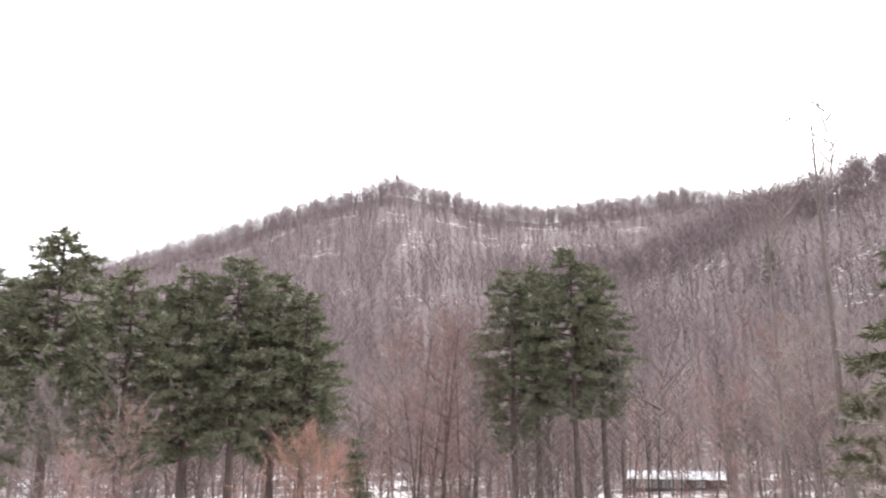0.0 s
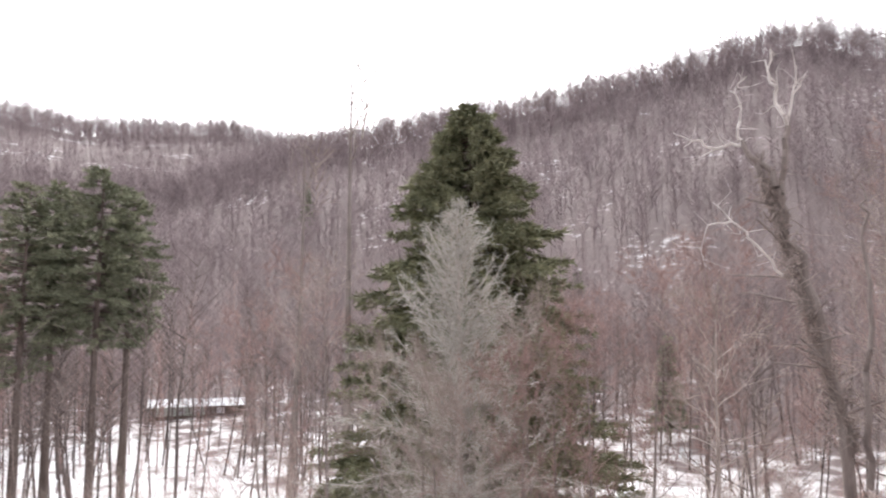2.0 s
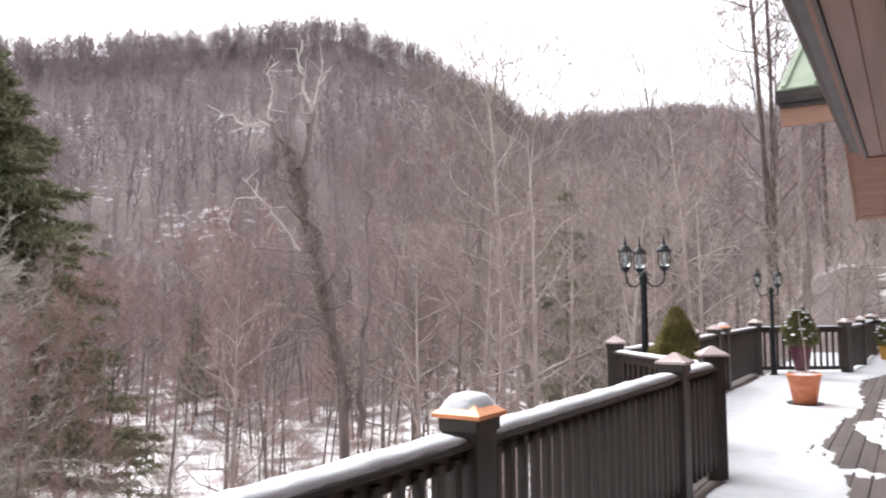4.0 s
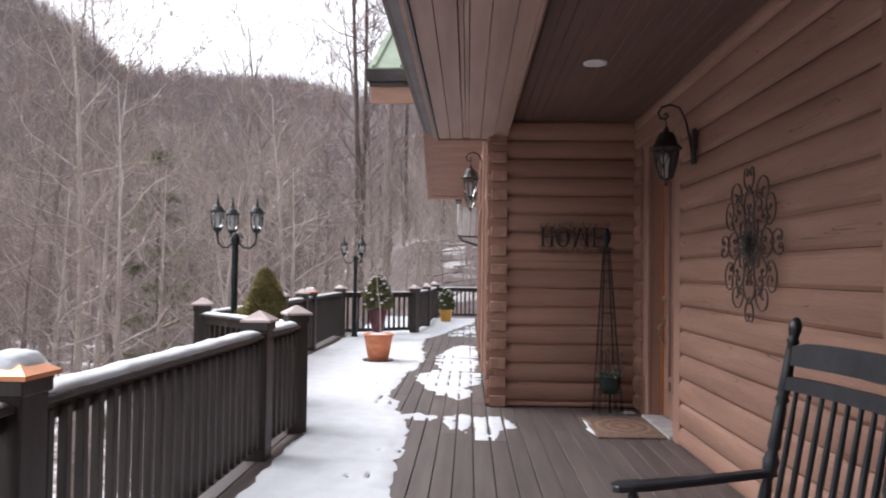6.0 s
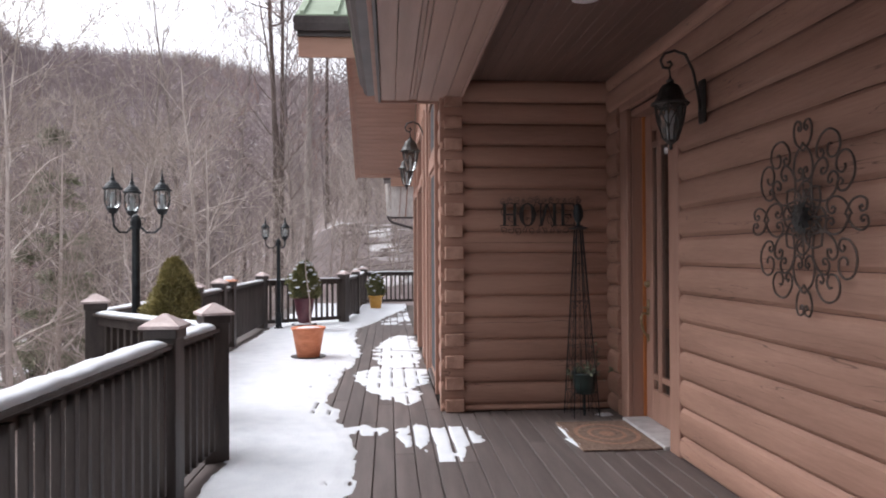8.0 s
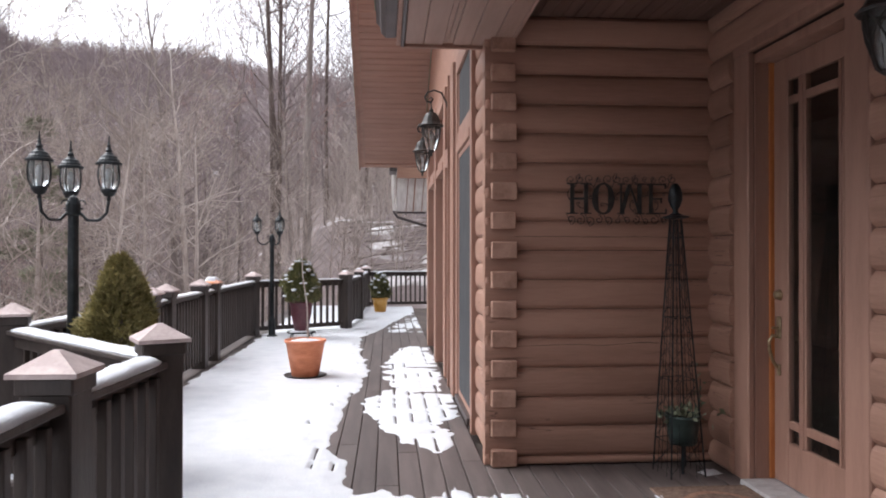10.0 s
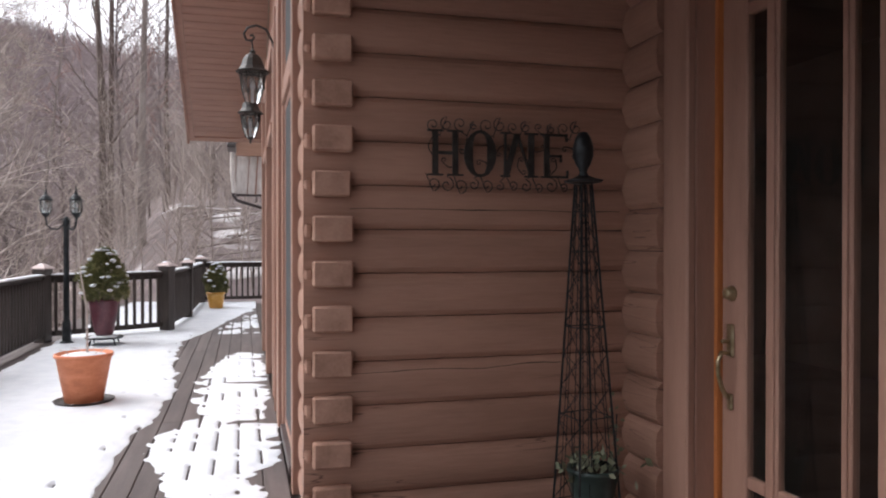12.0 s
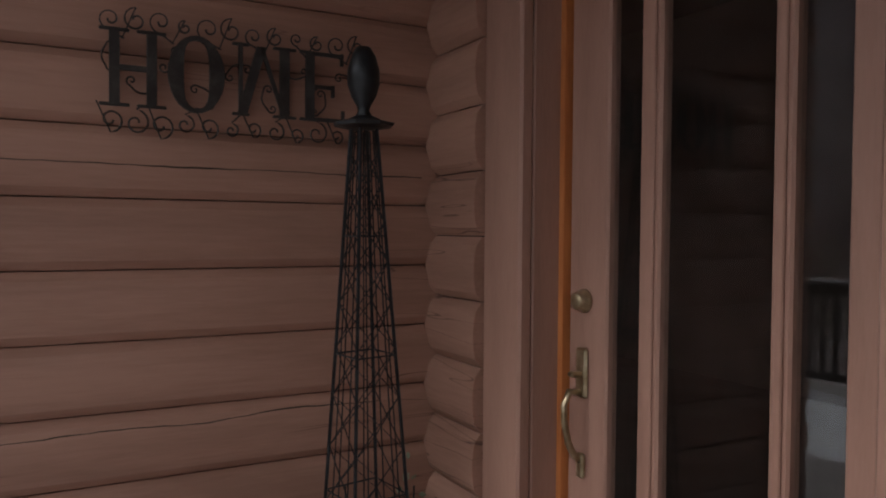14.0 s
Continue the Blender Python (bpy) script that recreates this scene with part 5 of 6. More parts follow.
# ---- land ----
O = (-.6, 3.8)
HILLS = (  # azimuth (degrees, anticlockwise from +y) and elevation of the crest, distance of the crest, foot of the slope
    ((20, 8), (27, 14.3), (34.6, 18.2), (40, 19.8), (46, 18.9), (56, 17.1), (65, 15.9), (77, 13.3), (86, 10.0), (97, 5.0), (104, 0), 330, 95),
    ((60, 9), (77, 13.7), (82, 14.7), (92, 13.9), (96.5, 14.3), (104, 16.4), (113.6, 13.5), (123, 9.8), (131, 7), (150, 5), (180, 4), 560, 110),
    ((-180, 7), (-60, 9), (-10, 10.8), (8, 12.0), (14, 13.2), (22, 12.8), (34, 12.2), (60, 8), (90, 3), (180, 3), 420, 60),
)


def land(x, y):
    dx, dy = x - O[0], y - O[1]
    r = math.hypot(dx, dy)
    az = math.degrees(math.atan2(-dx, dy))
    near = -3.4 - 6.2 * smooth(6, 48, r) - .3 * smooth(60, 120, r)
    # the ground climbs towards the far end of the house
    w = smooth(17, 3, az) * smooth(-160, -120, az) if az > -160 else 0.0
    up = -3.4 + 2.9 * smooth(8, 24, r) + 4.2 * smooth(25, 46, r) + 4 * smooth(46, 90, r)
    z = near * (1 - w) + up * w
    z += .5 * noise.noise((x * .05, y * .05, 3)) * smooth(8, 30, r)
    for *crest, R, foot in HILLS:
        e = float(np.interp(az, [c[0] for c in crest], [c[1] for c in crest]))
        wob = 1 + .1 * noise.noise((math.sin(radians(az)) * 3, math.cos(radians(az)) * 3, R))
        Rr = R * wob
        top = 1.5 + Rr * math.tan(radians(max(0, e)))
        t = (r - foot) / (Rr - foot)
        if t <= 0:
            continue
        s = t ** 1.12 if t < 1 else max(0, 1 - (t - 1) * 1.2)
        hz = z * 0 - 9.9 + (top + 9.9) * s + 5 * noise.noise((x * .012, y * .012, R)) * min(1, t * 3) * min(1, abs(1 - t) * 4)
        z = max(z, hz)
    return z


def build_ground():
    radii = [0, 3, 5, 7, 9, 12, 15, 18, 22, 26, 30, 35, 40, 46, 52, 60, 70, 80, 92, 105, 120, 135, 150, 165, 180, 200, 220, 240, 260, 280, 300, 320, 340, 360, 385, 410, 440, 470, 500, 530, 560, 590, 620, 680, 760, 900, 1200, 1800, 2800]
    na = 300
    verts, faces = [], []
    for r in radii:
        for k in range(na):
            a = 2 * math.pi * k / na
            x, y = O[0] - r * math.sin(a), O[1] + r * math.cos(a)
            verts.append((x, y, land(x, y) if r < 1000 else -5.0))
    for i in range(len(radii) - 1):
        for k in range(na):
            j = (k + 1) % na
            faces.append((i * na + k, i * na + j, (i + 1) * na + j, (i + 1) * na + k))
    me = bpy.data.meshes.new("ground")
    me.from_pydata(verts, [], faces)
    for p in me.polygons:
        p.use_smooth = True
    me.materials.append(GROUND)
    me.update()
    return tagged(new("ground", me), "snowy valley floor and wooded leaf-strewn hillsides", "ground", kind="structure")


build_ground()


# ---- trees ----
class Wood:
    """Gathers tapered branches as three-sided prisms and builds one mesh."""

    def __init__(self):
        self.v, self.f = [], []

    def bar(self, a, b, ra, rb, sides=3):
        a, b = np.asarray(a, float), np.asarray(b, float)
        d = b - a
        d /= max(1e-6, np.linalg.norm(d))
        u = np.cross(d, (0, 0, 1) if abs(d[2]) < .9 else (1, 0, 0))
        u /= np.linalg.norm(u)
        w = np.cross(d, u)
        i = len(self.v)
        for p, r in ((a, ra), (b, rb)):
            for k in range(sides):
                q = 2 * math.pi * k / sides
                self.v.append(tuple(p + (u * math.cos(q) + w * math.sin(q)) * r))
        for k in range(sides):
            j = (k + 1) % sides
            self.f.append((i + k, i + j, i + sides + j, i + sides + k))

    def sliver(self, a, b, r):
        a, b = np.asarray(a, float), np.asarray(b, float)
        d = b - a
        u = np.cross(d, (.3, .5, .8))
        u *= r / max(1e-6, np.linalg.norm(u))
        w = np.cross(d, u)
        w *= r / max(1e-6, np.linalg.norm(w))
        i = len(self.v)
        self.v += [tuple(a + u), tuple(a - .5 * u + .87 * w), tuple(a - .5 * u - .87 * w), tuple(b)]
        self.f += [(i, i + 1, i + 3), (i + 1, i + 2, i + 3), (i + 2, i, i + 3)]

    def mesh(self, name, mat, smooth_it=False):
        me = bpy.data.meshes.new(name)
        me.from_pydata(self.v, [], self.f)
        me.materials.append(mat)
        return me


def unit(v):
    return v / max(1e-9, np.linalg.norm(v))


def bare_tree(seed, height, radius, lean=.03, first=.35, limbs=14, spread=.45, twigs=6, rise=.55, droop=0.0, fork=False, twig_r=.012, conical=False, reach=None, depth=2):
    """A leafless tree: returns its trunk-and-limb wood and its twigs."""
    rng = np.random.default_rng(seed)
    wood, fine = Wood(), Wood()

    def grow(p, d, length, r, level):
        n = 7 if level == 0 else 4
        for k in range(n):
            nd = unit(d + rng.normal(0, .17, 3) + np.array([0, 0, .06 - droop * .12]))
            q = p + nd * length / n
            r2 = r * (1 - .55 / n * (k + 1))
            if level < 2:
                wood.bar(p, q, r, r2)
            else:
                fine.bar(p, q, r, r2)
            if level < depth:
                if k and (level == 0 or rng.random() < .62):
                    side = unit(nd + rng.normal(0, .6, 3) + np.array([0, 0, .12]))
                    grow(q, side, length * rng.uniform(.3, .6), r2 * .6, level + 1)
            if level >= depth - 1:
                for _ in range(twigs):
                    if rng.random() < .5:
                        continue
                    td = unit(nd + rng.normal(0, .5, 3) + np.array([0, 0, .1 - droop * .3]))
                    fine.sliver(q - nd * rng.random() * length / n, q + td * rng.uniform(.3, .9) * min(1.4, height * .07 + .25), twig_r)
            p, d, r = q, nd, r2

    pts = [np.zeros(3)]
    d = unit(np.array([rng.normal(0, lean), rng.normal(0, lean), 1.0]))
    segs = 9
    for k in range(segs):
        d = unit(d + rng.normal(0, .035 if lean > .01 else .01, 3))
        pts.append(pts[-1] + d * height / segs)
    rad = [radius * (1 - .9 * (k / segs) ** .85) for k in range(segs + 1)]
    rad[0] *= 1.25
    for k in range(segs):
        wood.bar(pts[k], pts[k + 1], rad[k], rad[k + 1], 7)
    for k in range(limbs):
        s = first + (1 - first) * (k + rng.random()) / limbs
        i = min(segs - 1, int(s * segs))
        p = pts[i] + (pts[i + 1] - pts[i]) * (s * segs - i)
        a = k * 2.4 + rng.normal(0, .4)
        up = rise * (.6 + .8 * s)
        d = unit(np.array([math.cos(a), math.sin(a), up]))
        base = reach if reach else height * spread
        ln = base * ((1.05 - s) ** .8 if conical else (.45 + .55 * math.sin(math.pi * min(1, (s - first) / (1 - first) * .8 + .2)))) * rng.uniform(.7, 1.15)
        grow(p, d, max(.4, ln), rad[i] * (.42 if conical else .45), 0)
    return wood, fine


def tree_object(name, wood, fine, label, bark, twig, category="tree", group=""):
    t = tagged(new(name), label, category, group)
    o = new("trunk", wood.mesh("trunk", bark))
    o.parent = t
    o = new("crown", fine.mesh("crown", twig))
    o.parent = t
    return t


def spot(az, r, z=None):
    x, y = O[0] - r * math.sin(radians(az)), O[1] + r * math.cos(radians(az))
    return x, y, (land(x, y) - .15 if z is None else z)


def conifer(seed, height, crown_from, reach, mat, label, trunk_r=.28, layers=34, open_crown=False, top_pow=1.0, size=.8, name="pine_tree"):
    """An evergreen: a straight trunk, drooping boughs and flat needle sprays."""
    rng = np.random.default_rng(seed)
    wood, fine = Wood(), Wood()
    wood.bar((0, 0, 0), (.1, 0, height * .5), trunk_r, trunk_r * .62, 7)
    wood.bar((.1, 0, height * .5), (.05, .1, height), trunk_r * .62, .03, 7)
    for k in range(layers):
        s = (k + rng.random()) / layers
        z = height * (crown_from + (1 - crown_from) * s)
        R = reach * ((1 - s) ** top_pow if not open_crown else float(np.interp(s, (0, .12, .35, .6, .85, 1), (.35, .7, 1, .92, .55, .12))) * rng.uniform(.75, 1.1)) + .25
        for b in range(8 if not open_crown else 6):
            a = rng.random() * 2 * math.pi
            L = R * rng.uniform(.55, 1.18)
            rise = rng.uniform(-.3, .08) if not open_crown else rng.uniform(-.25, .25)
            e = np.array([L * math.cos(a), L * math.sin(a), z + L * rise])
            wood.bar((0, 0, z), e, .035, .008)
            cnt = max(3, int(L * (15 if not open_crown else 10)))
            for _ in range(cnt):
                f = rng.uniform(.22 if not open_crown else .35, 1.02)
                p = np.array([0, 0, z]) * (1 - f) + e * f + rng.normal(0, .12 * size, 3)
                dirn = unit(np.array([math.cos(a), math.sin(a), 0]))
                for q in range(5):
                    v = unit(dirn + rng.normal(0, .65, 3) + np.array([0, 0, -.12 if not open_crown else .25])) * size * rng.uniform(.5, 1.1)
                    sd = np.cross(v, rng.normal(0, 1, 3))
                    sd = unit(sd) * size * .085
                    i = len(fine.v)
                    fine.v += [tuple(p - sd), tuple(p + sd), tuple(p + v * .6 + sd * .7), tuple(p + v)]
                    fine.f += [(i, i + 1, i + 2), (i, i + 2, i + 3)]
    return tree_object(name, wood, fine, label, BARK_DARK, mat)


def stand_at(t, az, r, turn=0.0, scale=1.0):
    x, y, z = spot(az, r)
    t.matrix_basis = pose(x, y, z, 0, 0, turn)
    return t


# the large hemlock and the pines
_, _, gz = spot(64.2, 36)
stand_at(conifer(21, 36 * math.tan(radians(17.2)) + 1.5 - gz, .1, 7.0, NEEDLE, "large dark green hemlock with drooping boughs", .34, 110, size=.46, top_pow=.64, name="hemlock_tree"), 64.2, 36)
PINES = ((90.9, 52, 11.6, .48, 3.0), (88.9, 54, 10.2, .5, 2.3), (95.4, 52, 10.2, .42, 2.6), (93.6, 55, 10.4, .5, 2.0),
         (115.8, 44, 10.9, .46, 3.2), (113.0, 46, 9.8, .44, 2.8), (119.0, 44, 9.7, .46, 3.0), (110.8, 45, 8.4, .46, 2.2), (123.0, 42, 9.6, .44, 3.1), (127.6, 40, 11.9, .46, 2.6), (131.5, 42, 9.0, .4, 3.0))
for k, (az, r, el, cf, reach) in enumerate(PINES):
    gz = spot(az, r)[2]
    stand_at(conifer(30 + k, r * math.tan(radians(el)) + 1.5 - gz, cf, reach, PINE, "tall pine with a dense dark green crown above a bare trunk", .3, 44, True, size=.42), az, r)
for k, (az, r, h) in enumerate(((107, 48, 9.5), (22.3, 40, 17.0), (49.8, 70, 10), (67.5, 160, 12), (56, 120, 12), (76.5, 210, 14))):
    stand_at(conifer(60 + k, h, .15, h * .17, PINE, "slender young pine among the bare trees", .12, 15, False, size=.5), az, r)

# the pale lichen-covered tree before the hemlock
r, gz = 24, spot(65.2, 24)[2]
h = r * math.tan(radians(9.4)) + 1.5 - gz


def spire_tree(seed, height, reach):
    """A bare conifer-shaped tree: a straight leader and tiers of upswept limbs with fine side twigs."""
    rng = np.random.default_rng(seed)
    wood, fine = Wood(), Wood()
    for k in range(10):
        a, b = k / 10, (k + 1) / 10
        wood.bar((.02 * math.sin(k), .02 * math.cos(k), height * a), (.02 * math.sin(k + 1), .02 * math.cos(k + 1), height * b), .15 * (1 - a) + .008, .15 * (1 - b) + .008, 7)
    n = 120
    for k in range(n):
        s = .12 + .88 * ((k + rng.random()) / n) ** .9
        az = k * 2.4 + rng.normal(0, .3)
        L = (reach * (1 - s) ** .85 + .18) * rng.uniform(.65, 1.15)
        up = .1 + .95 * s
        d = unit(np.array([math.cos(az), math.sin(az), up]))
        p, r = np.array([0, 0, height * s]), .012 + .02 * (1 - s)
        steps = max(3, int(L / .34))
        for i in range(steps):
            d = unit(d + rng.normal(0, .2, 3) + (0, 0, .05))
            q = p + d * L / steps
            r2 = r * .85
            wood.bar(p, q, r, r2)
            for side in (1, -1):
                for _ in range(3):
                    lat = unit(np.cross(d, (0, 0, 1))) * side
                    td = unit(d * .9 + lat * rng.uniform(.5, 1.0) + rng.normal(0, .45, 3))
                    ln = rng.uniform(.3, 1.0) * (.35 + .65 * (1 - i / steps)) * min(1, L / 2 + .3)
                    e = p + (q - p) * rng.random() + td * ln
                    fine.sliver(p + (q - p) * rng.random() * .5, e, .012)
                    for _t in range(3):
                        b0 = e - td * ln * rng.uniform(.1, .7)
                        fine.sliver(b0, b0 + unit(td + rng.normal(0, .6, 3)) * ln * .45, .008)
            p, r = q, r2
    return wood, fine


w, f = spire_tree(71, h * 1.02, 6.4)
stand_at(tree_object("lichen_tree", w, f, "pale grey lichen-covered bare tree of conical shape", BARK_PALE, LICHEN), 65.2, r)

# the leaning snag with broken white limbs
sx, sy, sz = spot(38.2, 21)
wood, fine = Wood(), Wood()


def rel(az, el, r=21):
    x, y = O[0] - r * math.sin(radians(az)), O[1] + r * math.cos(radians(az))
    return np.array([x - sx, y - sy, 1.5 + r * math.tan(radians(el)) - sz])


def limb(points, r0, r1, into, sides=6, jag=.05, seed=0):
    rng = np.random.default_rng(seed)
    if into is pale:
        pale.append(Wood())
        into = pale[-1]
    pts = [points[0]]
    bare = into is not wood
    for a, b in zip(points, points[1:]):
        for f in (.25, .5, .75):
            pts.append(a + (b - a) * f + rng.normal(0, jag * (.8 if bare else 1), 3))
        pts.append(b)
    n = len(pts) - 1
    if bare:
        r0, r1 = r0 * .68, r1 * .7
        for k in range(1, n):
            if rng.random() < .7:
                q = pts[k] + rng.normal(0, .22, 3) + (0, 0, .12)
                into.bar(pts[k], q, r0 * .35, r0 * .2, 4)
                into.bar(q, q + rng.normal(0, .2, 3), r0 * .2, .005, 3)
    for k in range(n):
        into.bar(pts[k], pts[k + 1], r0 + (r1 - r0) * k / n, r0 + (r1 - r0) * (k + 1) / n, sides)
    return pts


pale = []
limb([np.zeros(3), rel(38.9, -6), rel(40.1, 2), rel(41.6, 8.3), rel(43.2, 12.0), rel(44.2, 13.6)], .15, .06, wood, 8, .09, 1)
limb([rel(41.9, 8.8), rel(41.5, 12.2), rel(41.2, 14.5)], .09, .07, wood, 7, .05, 2)
limb([rel(41.2, 14.3), rel(41.9, 16.6), rel(42.3, 18.2), rel(42.0, 19.6)], 0.088, 0.022, pale, 5, .05, 3)
limb([rel(41.3, 13.5), rel(40.8, 16.2), rel(40.4, 18.2)], 0.075, 0.018, pale, 5, .05, 4)
limb([rel(40.9, 16), rel(39.7, 17.8)], 0.037, 0.012, pale, 4, .03, 5)
limb([rel(44.2, 13.6), rel(46.0, 13.2), rel(47.6, 13.9), rel(48.9, 14.6)], 0.075, 0.018, pale, 5, .05, 6)
limb([rel(46, 13.2), rel(47.5, 12.6)], 0.037, 0.012, pale, 4, .03, 7)
limb([rel(44.2, 13.6), rel(44.3, 15.3), rel(44.6, 17), rel(43.7, 18)], 0.062, 0.015, pale, 5, .06, 8)
limb([rel(42.0, 4.0), rel(43.6, 6.2), rel(45.2, 8.0), rel(46.4, 9.4)], 0.062, 0.018, pale, 5, .05, 9)
limb([rel(45.2, 8.0), rel(46.8, 7.8), rel(47.4, 6.0), rel(46.8, 4.6)], 0.037, 0.012, pale, 4, .06, 10)
limb([rel(37.6, -10), rel(37.4, -4), rel(36.9, 2), rel(36.6, 8), rel(37.0, 10)], .09, .02, wood, 6, .08, 11)
rngs = np.random.default_rng(12)
# knobs and twining vine stems round the trunk
for k in range(240):
    s = rngs.random()
    p = rel(38.3 + 5.0 * s, -8 + 20 * s) + rngs.normal(0, .05, 3)
    wood.bar(p, p + np.array([rngs.normal(0, .12), rngs.normal(0, .12), rngs.uniform(.1, .4)]), rngs.uniform(.015, .045), .012, 5)
for k in range(16):
    s = rngs.random()
    p = rel(38.6 + 4.4 * s, -6 + 17 * s)
    q = p + np.array([rngs.normal(0, .7), rngs.normal(0, .7), rngs.uniform(.1, .7)])
    wood.bar(p, q, .035, .02, 5)
    wood.bar(q, q + rngs.normal(0, .25, 3), .02, .008, 4)
for k in range(900):
    s = rngs.random()
    base = rel(38.6 + 4.4 * s, -7 + 18 * s)
    p = base + rngs.normal(0, .13, 3)
    fine.sliver(p, p + rngs.normal(0, .26, 3), .016)
snag = tree_object("dead_tree", wood, fine, "leaning dead tree with vine-wrapped trunk and broken pale limbs", BARK, TWIG_TAN)
snag.matrix_basis = pose(sx, sy, sz)
for w in pale:
    o = new("broken_limb", w.mesh("broken_limb", BLEACHED))
    o.parent = snag
    o["label"] = "bleached broken limb"

# single bare trees near the deck
KINDS = []
for k, (h, rad, kw) in enumerate(((19, .22, dict(limbs=15, spread=.27, first=.4, twigs=2)), (16, .13, dict(limbs=16, spread=.28, first=.25, twigs=2)), (13, .09, dict(limbs=15, spread=.3, first=.2, twigs=3, rise=1.0)),
                                  (22, .13, dict(limbs=20, spread=.13, first=.42, twigs=1, lean=.004)), (10, .06, dict(limbs=14, spread=.34, first=.12, twigs=3, rise=1.1)), (17, .18, dict(limbs=11, spread=.36, first=.3, twigs=2, lean=.12)), (12, .16, dict(limbs=24, spread=.34, first=.14, twigs=2, lean=.06, rise=.4)), (25, .3, dict(limbs=9, spread=.13, first=.78, twigs=1, lean=.004, rise=1.1, depth=1)))):
    w, f = bare_tree(100 + k, h, rad, twig_r=.022 if k == 7 else .0095, **kw)
    if k == 7:
        # a fan of stout bare limbs at the tip
        top, rng7 = np.array(w.v[-1]), np.random.default_rng(5)
        for i in range(8):
            a, p, up = i * 2.4, np.array([0, 0, h * (.84 + .02 * i)]), rng7.uniform(.9, 1.9)
            p[:2] = top[:2] * (p[2] / h)
            for j in range(4):
                d = unit(np.array([math.cos(a), math.sin(a), up]) + rng7.normal(0, .15, 3))
                q = p + d * (.62 - .035 * i)
                f.bar(p, q, .058 - .011 * j, .047 - .011 * j)
                if j:
                    f.bar(p, p + unit(d + rng7.normal(0, .6, 3)) * .5, .028, .014)
                p = q
    KINDS.append((w, f, h))
kind_mesh = {}


def plain_tree(kind, az, r, bark, twig, label, h=None, turn=0.0, tilt=0.0):
    w, f, hh = KINDS[kind]
    key = (kind, bark.name, twig.name)
    if key not in kind_mesh:
        kind_mesh[key] = (w.mesh("trunk", bark), f.mesh("crown", twig))
    x, y, z = spot(az, r)
    t = tagged(new("bare_tree"), label, "tree", "bare trees round the house")
    s = (h or hh) / hh
    t.matrix_basis = pose(x, y, z, tilt, tilt * .5, turn) @ Matrix.Diagonal((s, s, s, 1))
    for nm, me in zip(("trunk", "crown"), kind_mesh[key]):
        o = new(nm, me)
        o.parent = t
    return t


